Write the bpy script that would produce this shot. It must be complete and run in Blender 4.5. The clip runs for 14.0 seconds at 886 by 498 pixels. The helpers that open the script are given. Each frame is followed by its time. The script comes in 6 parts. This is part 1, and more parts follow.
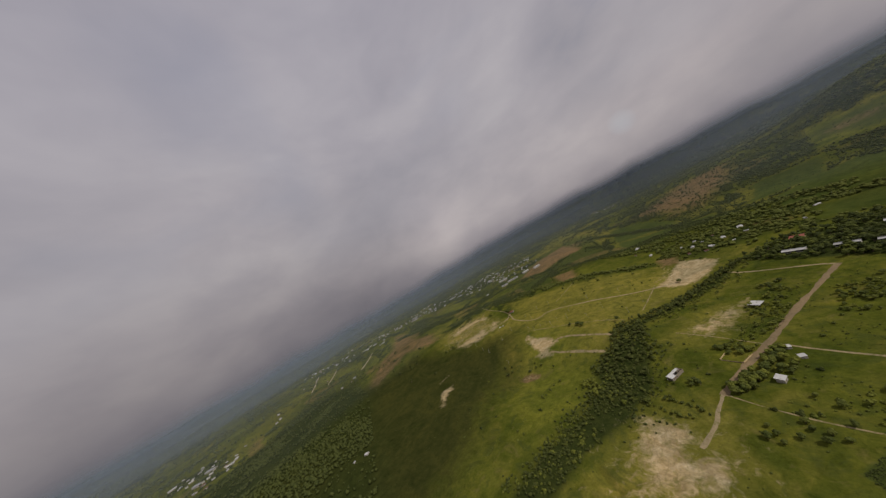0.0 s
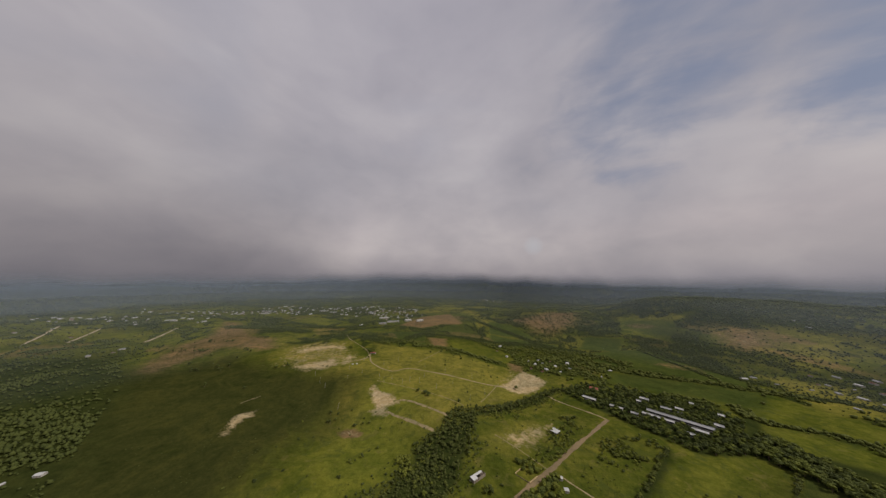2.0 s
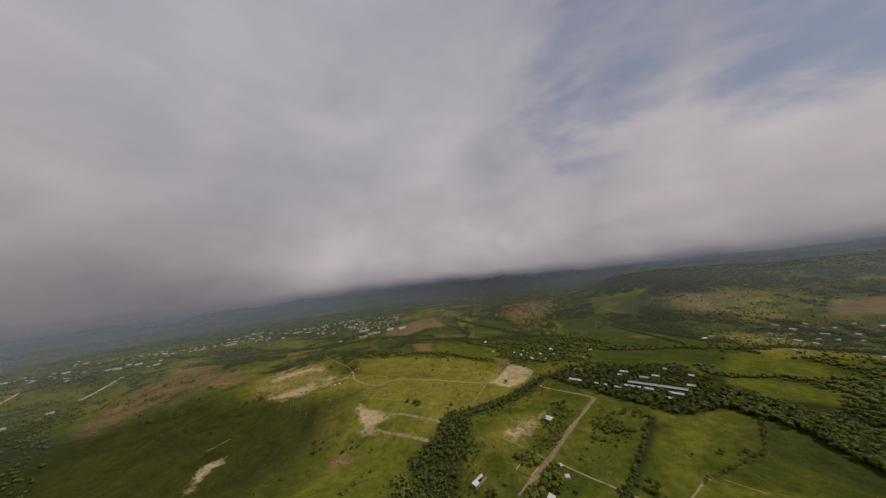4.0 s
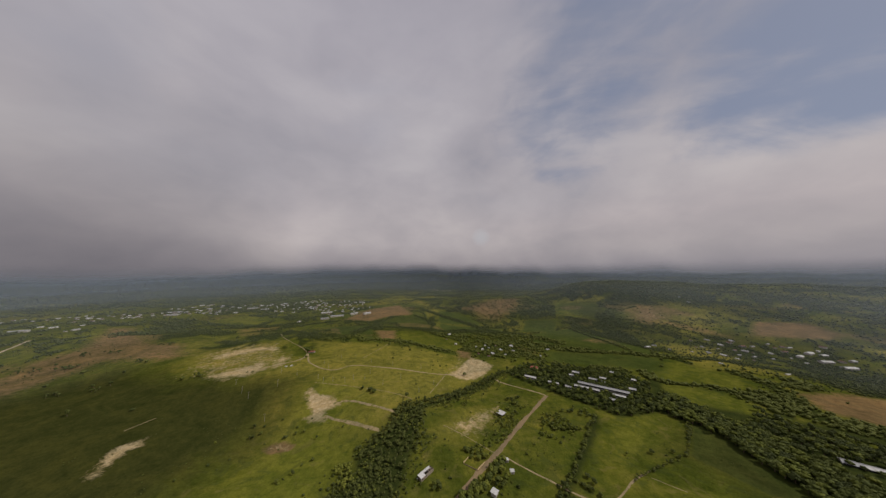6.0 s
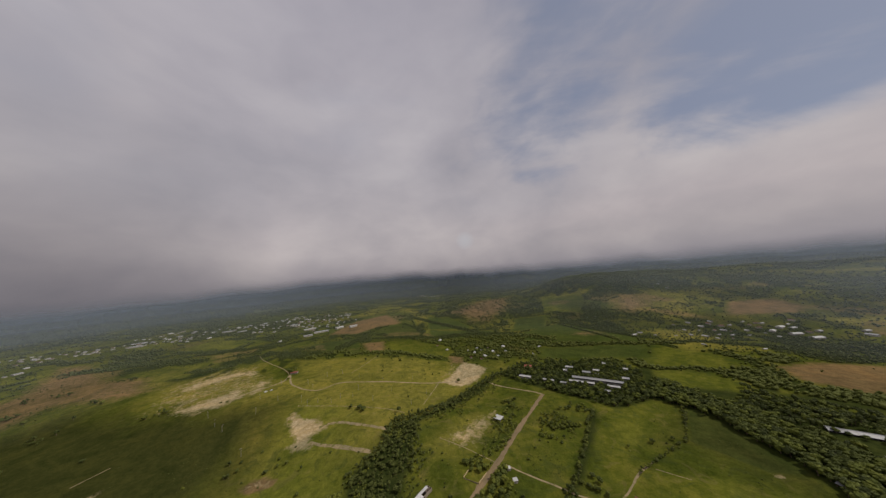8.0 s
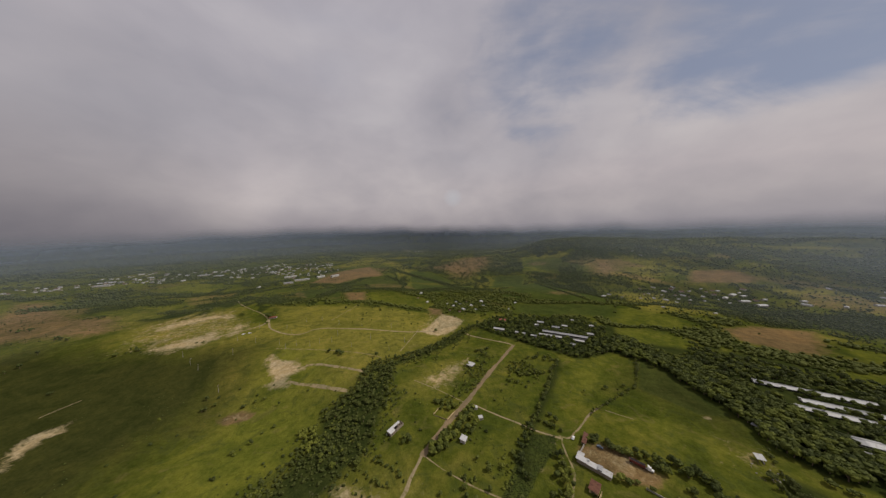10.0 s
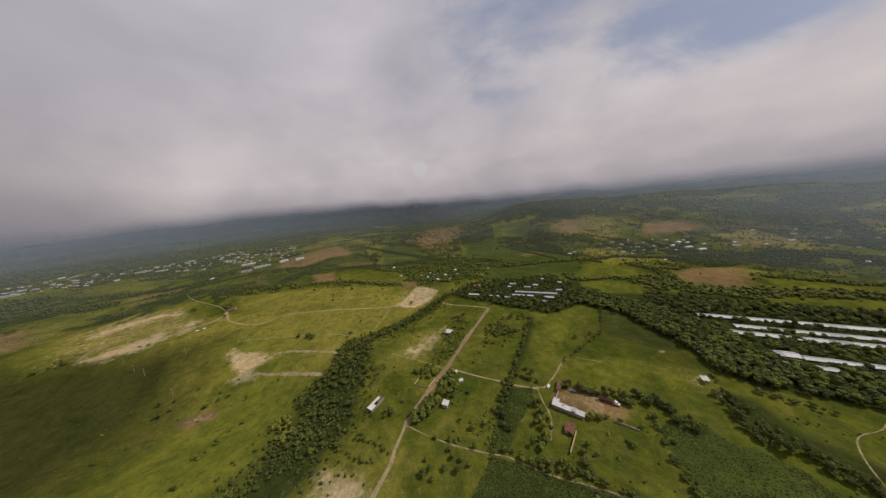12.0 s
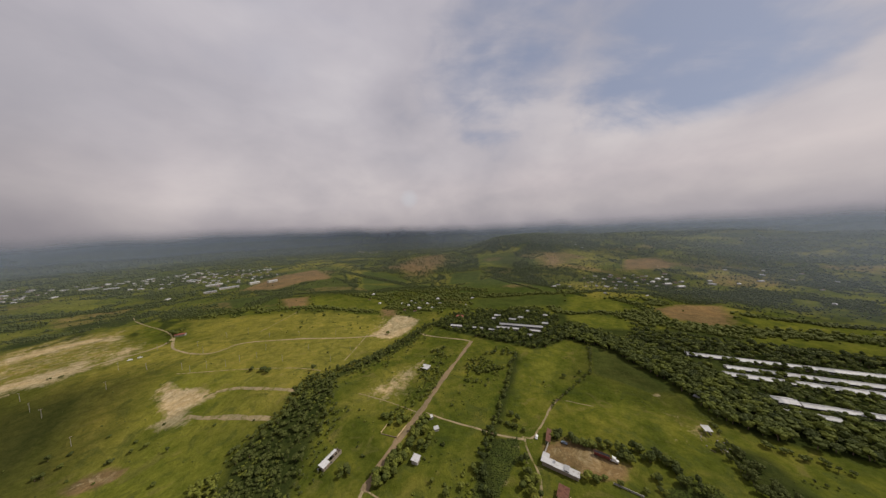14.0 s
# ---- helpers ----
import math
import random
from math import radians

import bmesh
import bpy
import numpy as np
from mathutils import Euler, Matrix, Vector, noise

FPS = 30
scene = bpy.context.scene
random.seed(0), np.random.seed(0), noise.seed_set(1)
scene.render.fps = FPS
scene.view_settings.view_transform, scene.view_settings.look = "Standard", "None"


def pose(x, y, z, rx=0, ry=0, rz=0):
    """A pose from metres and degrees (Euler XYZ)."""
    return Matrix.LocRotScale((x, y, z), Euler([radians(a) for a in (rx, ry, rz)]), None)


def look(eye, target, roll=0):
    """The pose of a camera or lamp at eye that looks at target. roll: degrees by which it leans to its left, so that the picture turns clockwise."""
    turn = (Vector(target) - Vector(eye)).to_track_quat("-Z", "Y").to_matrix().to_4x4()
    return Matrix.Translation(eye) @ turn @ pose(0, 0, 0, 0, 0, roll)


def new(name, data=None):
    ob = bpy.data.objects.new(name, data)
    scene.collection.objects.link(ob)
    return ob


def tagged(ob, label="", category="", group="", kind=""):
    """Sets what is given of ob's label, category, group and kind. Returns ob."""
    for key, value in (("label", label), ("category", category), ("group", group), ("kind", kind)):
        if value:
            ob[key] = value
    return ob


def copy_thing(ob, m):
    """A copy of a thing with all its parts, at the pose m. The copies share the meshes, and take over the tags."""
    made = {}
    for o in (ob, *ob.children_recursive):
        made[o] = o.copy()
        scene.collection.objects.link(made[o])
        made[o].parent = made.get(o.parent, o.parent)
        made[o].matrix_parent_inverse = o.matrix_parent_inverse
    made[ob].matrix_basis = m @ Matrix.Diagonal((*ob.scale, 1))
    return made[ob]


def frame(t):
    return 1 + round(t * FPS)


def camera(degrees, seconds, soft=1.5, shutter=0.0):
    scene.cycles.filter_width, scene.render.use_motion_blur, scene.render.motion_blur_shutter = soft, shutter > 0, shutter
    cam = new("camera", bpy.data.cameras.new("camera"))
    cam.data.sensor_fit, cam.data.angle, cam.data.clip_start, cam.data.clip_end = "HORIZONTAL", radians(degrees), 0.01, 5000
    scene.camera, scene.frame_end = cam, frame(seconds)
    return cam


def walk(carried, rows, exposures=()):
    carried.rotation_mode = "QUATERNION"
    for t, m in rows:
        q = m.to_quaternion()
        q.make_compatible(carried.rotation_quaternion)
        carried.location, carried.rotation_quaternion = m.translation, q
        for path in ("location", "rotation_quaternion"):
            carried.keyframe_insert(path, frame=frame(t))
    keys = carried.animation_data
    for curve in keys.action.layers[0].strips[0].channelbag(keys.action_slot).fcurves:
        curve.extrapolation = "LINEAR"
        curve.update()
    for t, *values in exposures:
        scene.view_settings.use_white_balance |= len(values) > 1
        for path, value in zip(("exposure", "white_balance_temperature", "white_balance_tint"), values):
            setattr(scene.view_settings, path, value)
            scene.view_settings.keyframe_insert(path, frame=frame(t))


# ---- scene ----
cam = camera(122.06, 14.0, soft=1.4)
# seconds, x, y, z, heading to the left, pitch, lean
FLIGHT = [
    (0, 9.74, -90.51, 176.77, 49.18, 4.39, -28.66),
    (0.5, 6.11, -89.74, 176.43, 40.08, 2.98, -27.75),
    (1, 4.36, -87.43, 175.69, 32.03, 4.71, -19.25),
    (1.5, 2.94, -83.95, 175.17, 27.38, 5.18, -15.01),
    (2, 1.67, -79.08, 175.46, 27.72, 7.22, 0.98),
    (2.2, 1.31, -77.24, 175.55, 29.05, 7.56, 2.22),
    (4.3, -2.92, -69.32, 174.23, 19.42, 7.67, -9.13),
    (4.5, -3.26, -68.07, 174.08, 19.13, 7.53, -11.37),
    (5, -3.06, -64.36, 173.47, 18.30, 4.47, -3.49),
    (5.5, -3.66, -61.69, 172.54, 17.66, 6.13, -3.25),
    (6, -3.79, -58.28, 172.24, 16.15, 5.16, -0.16),
    (6.5, -4.61, -55.31, 171.40, 16.26, 5.40, -5.14),
    (7, -4.76, -51.06, 170.89, 14.47, 5.29, -1.95),
    (7.2, -5.31, -49.97, 170.47, 14.18, 6.48, -3.26),
    (9.3, -4.99, -37.44, 167.00, 11.97, 0.57, -5.18),
    (9.5, -4.71, -35.81, 166.31, 12.92, -1.88, -4.23),
    (10, -4.98, -31.75, 165.13, 9.83, -3.95, -1.16),
    (10.5, -5.05, -28.52, 163.78, 9.99, -7.35, -8.18),
    (11, -4.17, -24.48, 161.68, 7.11, -9.37, -5.72),
    (11.5, -4.29, -20.89, 159.73, 4.47, -8.74, -4.49),
    (12, -3.34, -17.00, 157.84, 3.74, -10.60, -5.10),
    (12.5, -2.88, -12.76, 155.98, 1.82, -8.45, -4.88),
    (13, -2.33, -8.96, 153.70, 0.81, -7.50, -4.29),
    (13.5, -1.18, -5.21, 150.99, -0.22, -5.66, -4.15),
    (14, 0.00, 0.00, 149.99, 0.00, -3.99, -2.15),
]
walk(cam, [(t, pose(x, y, z, 90 + pitch, 0, yaw) @ pose(0, 0, 0, 0, 0, lean)) for t, x, y, z, yaw, pitch, lean in FLIGHT],
     exposures=[(0.0, -0.14), (1.2, -0.06), (4.5, -0.04), (9.5, -0.02), (12.0, 0.23), (14.0, 0.26)])

# ---------- sky and sun ----------
SUN_ELEVATION, SUN_AZIMUTH = radians(46), radians(78)      # azimuth clockwise from +y


def link(tree, a, b):
    tree.links.new(a, b)


def node(tree, kind, **values):
    n = tree.nodes.new(kind)
    for key, value in values.items():
        if key in n.inputs:
            n.inputs[key].default_value = value
    return n


def math_node(tree, op, a, b=None, clamp=False):
    n = tree.nodes.new("ShaderNodeMath")
    n.operation, n.use_clamp = op, clamp
    for slot, v in ((0, a), (1, b)):
        if v is None:
            continue
        if isinstance(v, (int, float)):
            n.inputs[slot].default_value = v
        else:
            link(tree, v, n.inputs[slot])
    return n.outputs[0]


def ramp(tree, fac, stops):
    n = tree.nodes.new("ShaderNodeValToRGB")
    while len(n.color_ramp.elements) < len(stops):
        n.color_ramp.elements.new(0.5)
    for e, (p, c) in zip(n.color_ramp.elements, stops):
        e.position = p
        e.color = (*c, 1) if len(c) == 3 else c
    link(tree, fac, n.inputs[0])
    return n.outputs[0]


def mix(tree, fac, a, b, blend="MIX"):
    n = tree.nodes.new("ShaderNodeMix")
    n.data_type, n.blend_type = "RGBA", blend
    for slot, v in ((0, fac), (6, a), (7, b)):
        if isinstance(v, (int, float)):
            n.inputs[slot].default_value = v
        elif isinstance(v, tuple):
            n.inputs[slot].default_value = (*v, 1)
        else:
            link(tree, v, n.inputs[slot])
    return n.outputs[2]


def noise_node(tree, vector, scale, detail=4.0, rough=0.55, distort=0.0):
    n = node(tree, "ShaderNodeTexNoise", Scale=scale, Detail=detail, Roughness=rough, Distortion=distort)
    if vector is not None:
        link(tree, vector, n.inputs["Vector"])
    return n.outputs["Fac"]


def build_sky():
    world = bpy.data.worlds.new("overcast_sky")
    scene.world = world
    world.use_nodes = True
    tree = world.node_tree
    tree.nodes.clear()
    out, back = tree.nodes.new("ShaderNodeOutputWorld"), tree.nodes.new("ShaderNodeBackground")
    sky = tree.nodes.new("ShaderNodeTexSky")
    sky.sky_type, sky.sun_disc = "NISHITA", False
    sky.sun_elevation, sky.sun_rotation = SUN_ELEVATION, SUN_AZIMUTH
    clear = mix(tree, 1.0, sky.outputs[0], (0.085, 0.085, 0.085), "MULTIPLY")
    way = tree.nodes.new("ShaderNodeTexCoord").outputs["Generated"]
    split = tree.nodes.new("ShaderNodeSeparateXYZ")
    link(tree, way, split.inputs[0])
    x, y, z = split.outputs

    def add(a, b):
        return math_node(tree, "ADD", a, b)

    def times(a, b, clamp=False):
        return math_node(tree, "MULTIPLY", a, b, clamp)

    def swing(v, much):
        return times(math_node(tree, "SUBTRACT", v, 0.5), much)

    def toward(azimuth, elevation, inner, outer):
        """1 within the inner angle of a direction, 0 beyond the outer."""
        aim = node(tree, "ShaderNodeVectorMath")
        aim.operation = "DOT_PRODUCT"
        link(tree, way, aim.inputs[0])
        a, e = radians(azimuth), radians(elevation)
        aim.inputs[1].default_value = (math.sin(a) * math.cos(e), math.cos(a) * math.cos(e), math.sin(e))
        lo, hi = math.cos(radians(outer)), math.cos(radians(inner))
        return times(math_node(tree, "SUBTRACT", aim.outputs["Value"], lo), 1 / (hi - lo), True)

    def layer(height_offset, scale=(1, 1, 1), turn=0.0):
        """A flat cloud layer seen in perspective; a larger offset stretches it less."""
        up = add(math_node(tree, "MAXIMUM", z, 0.0), height_offset)
        flat = tree.nodes.new("ShaderNodeCombineXYZ")
        link(tree, math_node(tree, "DIVIDE", x, up), flat.inputs[0])
        link(tree, math_node(tree, "DIVIDE", y, up), flat.inputs[1])
        link(tree, times(z, 1.2), flat.inputs[2])
        m = tree.nodes.new("ShaderNodeMapping")
        m.inputs["Location"].default_value = CLOUD_SHIFT
        m.inputs["Rotation"].default_value = (0, 0, radians(turn))
        m.inputs["Scale"].default_value = scale
        link(tree, flat.outputs[0], m.inputs[0])
        return m.outputs[0]

    stratus, cirrus = layer(0.75), layer(0.42, (0.7, 2.0, 1.0), -52)
    big = noise_node(tree, stratus, 1.5, 2.0, 0.45, 0.3)
    mid = noise_node(tree, stratus, 3.4, 4.0, 0.48, 0.25)
    fluff = noise_node(tree, stratus, 8.0, 5.0, 0.55, 0.4)
    streak = noise_node(tree, cirrus, 2.3, 5.0, 0.6, 0.7)
    # the break in the cloud, above the low bank in the north-east
    gap = math_node(tree, "MAXIMUM", toward(15, 33, 4, 20), toward(43, 24, 6, 22))
    gap = math_node(tree, "MAXIMUM", gap, times(toward(30, 47, 5, 24), 0.9))
    gap = times(gap, times(math_node(tree, "SUBTRACT", add(z, swing(mid, 0.10)), 0.20), 8.0, True))
    cover = math_node(tree, "SUBTRACT", add(1.42, add(swing(mid, 1.7), swing(fluff, 0.9))), times(gap, add(1.08, times(toward(47, 21, 6, 16), 0.35))))
    cover = add(cover, times(gap, swing(streak, 1.5)))
    cover = add(cover, times(math_node(tree, "SUBTRACT", 0.2, z), 1.5, True))
    amount = node(tree, "ShaderNodeMapRange")
    amount.interpolation_type = "SMOOTHSTEP"
    link(tree, cover, amount.inputs["Value"])
    amount.inputs["From Min"].default_value, amount.inputs["From Max"].default_value = 0.05, 1.05
    body = add(add(times(mid, 0.44), times(big, 0.40)), times(fluff, 0.16))
    cloud = ramp(tree, body, CLOUD_RAMP)
    # thin bluish stretches, and dark bases in the west, a bright-topped bank in the east
    thin = times(times(math_node(tree, "SUBTRACT", noise_node(tree, stratus, 2.0, 3.0, 0.5, 0.25), 0.50), 4.0, True), times(math_node(tree, "SUBTRACT", z, 0.16), 3.0, True))
    cloud = mix(tree, times(thin, 0.55), cloud, (0.315, 0.325, 0.385))
    rise = times(z, 1.25, True)
    west = times(math_node(tree, "SUBTRACT", -0.72, x), 4.5, True)
    east = times(add(x, 0.25), 1.8, True)
    shade = mix(tree, west, ramp(tree, rise, LOW_HIGH), ramp(tree, rise, LOW_HIGH_WEST))
    shade = mix(tree, east, shade, ramp(tree, rise, LOW_HIGH_EAST))
    cloud = mix(tree, 1.0, cloud, shade, "MULTIPLY")
    cloud = mix(tree, times(toward(-49, 11, 1, 10), 0.5), cloud, mix(tree, 1.0, cloud, (1.16, 1.14, 1.12), "MULTIPLY"))
    cloud = mix(tree, times(toward(-7.3, 7.8, 0.3, 2.2), 0.7), cloud, (0.46, 0.455, 0.48))
    colour = mix(tree, amount.outputs[0], mix(tree, 0.8, clear, (0.235, 0.254, 0.335)), cloud)
    link(tree, colour, back.inputs["Color"])
    back.inputs["Strength"].default_value = 1.0
    link(tree, back.outputs[0], out.inputs[0])


CLOUD_SHIFT = (-0.55, 0.30, 0.0)
CLOUD_RAMP = [(0.35, (0.350, 0.335, 0.364)), (0.5, (0.422, 0.398, 0.420)), (0.65, (0.505, 0.475, 0.484))]
LOW_HIGH_WEST = [(0.0, (0.44, 0.435, 0.45)), (0.10, (0.61, 0.59, 0.59)), (0.22, (0.74, 0.72, 0.72)), (0.40, (0.92, 0.91, 0.91)), (0.6, (1.0, 0.99, 1.0)), (1.0, (0.95, 0.96, 1.0))]
LOW_HIGH = [(0.0, (0.52, 0.515, 0.535)), (0.05, (0.77, 0.74, 0.74)), (0.13, (0.99, 0.955, 0.935)), (0.24, (1.05, 1.02, 1.0)), (0.5, (0.96, 0.96, 0.985)), (1.0, (0.92, 0.93, 1.0))]
LOW_HIGH_EAST = [(0.0, (0.56, 0.565, 0.59)), (0.04, (0.76, 0.74, 0.745)), (0.12, (0.98, 0.94, 0.91)), (0.22, (1.08, 1.03, 1.0)), (0.34, (1.02, 1.0, 0.995)), (0.7, (0.84, 0.85, 0.90)), (1.0, (0.82, 0.84, 0.91))]
build_sky()

sun = new("sun", bpy.data.lights.new("sun", "SUN"))
sun.data.energy, sun.data.angle, sun.data.color = 2.8, radians(4.0), (1.0, 0.94, 0.84)
toward_sun = Vector((math.sin(SUN_AZIMUTH) * math.cos(SUN_ELEVATION), math.cos(SUN_AZIMUTH) * math.cos(SUN_ELEVATION), math.sin(SUN_ELEVATION)))
sun.matrix_world = look(toward_sun * 400, (0, 0, 0))


# ---------- materials ----------
def start_material(name, rough=0.9, spec=0.2):
    m = bpy.data.materials.new(name)
    m.use_nodes = True
    tree = m.node_tree
    bsdf = tree.nodes["Principled BSDF"]
    bsdf.inputs["Roughness"].default_value = rough
    bsdf.inputs["Specular IOR Level"].default_value = spec
    return m, tree, bsdf


def position(tree):
    return tree.nodes.new("ShaderNodeNewGeometry").outputs["Position"]


def bump(tree, bsdf, height, strength, distance):
    b = node(tree, "ShaderNodeBump", Strength=strength, Distance=distance)
    link(tree, height, b.inputs["Height"])
    link(tree, b.outputs[0], bsdf.inputs["Normal"])


def attribute(tree, name):
    a = tree.nodes.new("ShaderNodeAttribute")
    a.attribute_name = name
    s = tree.nodes.new("ShaderNodeSeparateColor")
    link(tree, a.outputs["Color"], s.inputs[0])
    return s.outputs


def cut(tree, mask, grain, softness, reach=0.9):
    """A cover mask whose edge is broken up by the grain."""
    v = math_node(tree, "ADD", mask, math_node(tree, "MULTIPLY", math_node(tree, "SUBTRACT", grain, 0.5), reach))
    return math_node(tree, "DIVIDE", math_node(tree, "SUBTRACT", v, 0.5 - softness / 2), softness, clamp=True)


def ground_material():
    m, tree, bsdf = start_material("ground_cover", 1.0, 0.0)
    pos = position(tree)
    wide = noise_node(tree, pos, 0.006, 3, 0.5)
    field = noise_node(tree, pos, 0.03, 5, 0.6, 0.6)
    patch = noise_node(tree, pos, 0.14, 5, 0.65, 0.3)
    grain = noise_node(tree, pos, 0.55, 6, 0.75)
    green = ramp(tree, field, [(0.3, (0.049, 0.062, 0.010)), (0.5, (0.088, 0.093, 0.014)), (0.7, (0.147, 0.130, 0.027))])
    green = mix(tree, math_node(tree, "MULTIPLY", wide, 0.55), green, (0.072, 0.088, 0.013))
    green = mix(tree, 1.0, green, ramp(tree, patch, [(0.3, (0.64, 0.70, 0.62)), (0.55, (1.0, 1.0, 1.0)), (0.75, (1.30, 1.20, 1.12))]), "MULTIPLY")
    r, g, b = attribute(tree, "cover")[:3]
    # drifts of taller dark weeds, and worn brownish turf
    weeds = noise_node(tree, pos, 0.055, 6, 0.62, 1.1)
    weedy = math_node(tree, "MULTIPLY", math_node(tree, "DIVIDE", math_node(tree, "SUBTRACT", weeds, 0.53), 0.10, clamp=True), 0.55)
    worn = math_node(tree, "MULTIPLY", math_node(tree, "DIVIDE", math_node(tree, "SUBTRACT", 0.42, weeds), 0.10, clamp=True), 0.40)
    r2, g2, b2 = attribute(tree, "cover_more")[:3]
    r3, g3, b3 = attribute(tree, "cover_shaded")[:3]
    dry = ramp(tree, patch, [(0.3, (0.118, 0.114, 0.018)), (0.6, (0.172, 0.152, 0.030)), (0.8, (0.232, 0.188, 0.056))])
    lush = ramp(tree, patch, [(0.3, (0.089, 0.102, 0.014)), (0.7, (0.147, 0.148, 0.022))])
    crop = ramp(tree, patch, [(0.3, (0.040, 0.055, 0.013)), (0.7, (0.066, 0.080, 0.018))])
    plough = ramp(tree, patch, [(0.3, (0.118, 0.078, 0.036)), (0.7, (0.195, 0.132, 0.059))])
    wild = ramp(tree, patch, [(0.3, (0.021, 0.029, 0.008)), (0.7, (0.043, 0.051, 0.013))])
    # dark turf tone that paints cloud shadow into the ground colour
    shaded_turf = ramp(tree, patch, [(0.3, (0.029, 0.033, 0.009)), (0.7, (0.048, 0.050, 0.013))])
    soil = ramp(tree, noise_node(tree, pos, 0.16, 7, 0.72, 0.8), [(0.30, (0.20, 0.148, 0.070)), (0.5, (0.33, 0.258, 0.142)), (0.72, (0.48, 0.39, 0.245))])
    col = mix(tree, cut(tree, g, field, 0.7), green, dry)
    col = mix(tree, cut(tree, b, field, 0.6), col, lush)
    col = mix(tree, weedy, col, (0.052, 0.064, 0.016))
    col = mix(tree, worn, col, (0.150, 0.122, 0.042))
    col = mix(tree, cut(tree, b2, patch, 0.25), col, crop)
    col = mix(tree, cut(tree, r2, patch, 0.35), col, plough)
    col = mix(tree, cut(tree, r3, field, 0.8), col, shaded_turf)
    col = mix(tree, cut(tree, g2, patch, 0.5), col, wild)
    col = mix(tree, cut(tree, r, noise_node(tree, pos, 0.11, 7, 0.72, 0.9), 0.34, 1.5), col, soil)
    col = mix(tree, 1.0, col, ramp(tree, grain, [(0.25, (0.68, 0.69, 0.69)), (0.5, (1.0, 1.0, 1.0)), (0.78, (1.28, 1.25, 1.2))]), "MULTIPLY")
    streaky = noise_node(tree, pos, 0.016, 6, 0.62, 1.5)
    col = mix(tree, 1.0, col, ramp(tree, streaky, [(0.32, (0.70, 0.76, 0.74)), (0.5, (1.0, 1.0, 1.0)), (0.68, (1.24, 1.17, 1.08))]), "MULTIPLY")
    link(tree, col, bsdf.inputs["Base Color"])
    bump(tree, bsdf, math_node(tree, "ADD", grain, math_node(tree, "MULTIPLY", patch, 2.5)), 0.7, 0.6)
    return m


def soil_material(name, low, high, scale=0.8, weeds=0.0):
    m, tree, bsdf = start_material(name, 0.95, 0.1)
    pos = position(tree)
    n = noise_node(tree, pos, scale, 6, 0.7, 0.4)
    col = ramp(tree, n, [(0.3, low), (0.7, high)])
    col = mix(tree, 1.0, col, ramp(tree, noise_node(tree, pos, 0.08, 3), [(0.3, (0.78, 0.8, 0.78)), (0.7, (1.15, 1.1, 1.05))]), "MULTIPLY")
    if weeds:
        grown = noise_node(tree, pos, 0.22, 6, 0.7, 0.5)
        grown = math_node(tree, "DIVIDE", math_node(tree, "SUBTRACT", grown, 0.72 - weeds * 0.45), 0.12, clamp=True)
        col = mix(tree, grown, col, (0.098, 0.100, 0.014))
    link(tree, col, bsdf.inputs["Base Color"])
    bump(tree, bsdf, n, 0.5, 0.2)
    return m


def leaf_material(name, dark, light, spread=0.5):
    m, tree, bsdf = start_material(name, 0.75, 0.1)
    info = tree.nodes.new("ShaderNodeObjectInfo").outputs["Random"]
    island = tree.nodes.new("ShaderNodeNewGeometry").outputs["Random Per Island"]
    pos = position(tree)
    n = noise_node(tree, pos, 0.5, 4, 0.65)
    v = math_node(tree, "ADD", math_node(tree, "MULTIPLY", info, 0.45), math_node(tree, "MULTIPLY", island, 0.3))
    v = math_node(tree, "ADD", v, math_node(tree, "MULTIPLY", n, 0.45))
    col = ramp(tree, v, [(0.25, dark), (0.6, tuple((a + b) / 2 for a, b in zip(dark, light))), (0.95, light)])
    link(tree, col, bsdf.inputs["Base Color"])
    bump(tree, bsdf, noise_node(tree, pos, 2.2, 3, 0.7), 0.45, 0.4)
    return m


def plain_material(name, colour, rough=0.8, wear=0.3, scale=0.6, metal=0.0, spread=0.0):
    """Painted or cast surface with stains at two scales."""
    m, tree, bsdf = start_material(name, rough, 0.3)
    tc = tree.nodes.new("ShaderNodeTexCoord").outputs["Object"]
    n = noise_node(tree, tc, scale, 5, 0.65, 0.3)
    fine = noise_node(tree, tc, scale * 7, 3, 0.6)
    low = tuple(c * (1 - wear) for c in colour)
    high = tuple(min(1, c * (1 + wear * 0.4)) for c in colour)
    col = ramp(tree, n, [(0.3, low), (0.62, high)])
    col = mix(tree, 1.0, col, ramp(tree, fine, [(0.3, (0.85, 0.84, 0.82)), (0.7, (1.06, 1.06, 1.06))]), "MULTIPLY")
    if spread:
        info = tree.nodes.new("ShaderNodeObjectInfo").outputs["Random"]
        col = mix(tree, 1.0, col, ramp(tree, info, [(0.0, (1 - spread,) * 3), (1.0, (1.0, 1.0, 1.0))]), "MULTIPLY")
    link(tree, col, bsdf.inputs["Base Color"])
    bsdf.inputs["Metallic"].default_value = metal
    bump(tree, bsdf, fine, 0.25, 0.03)
    return m


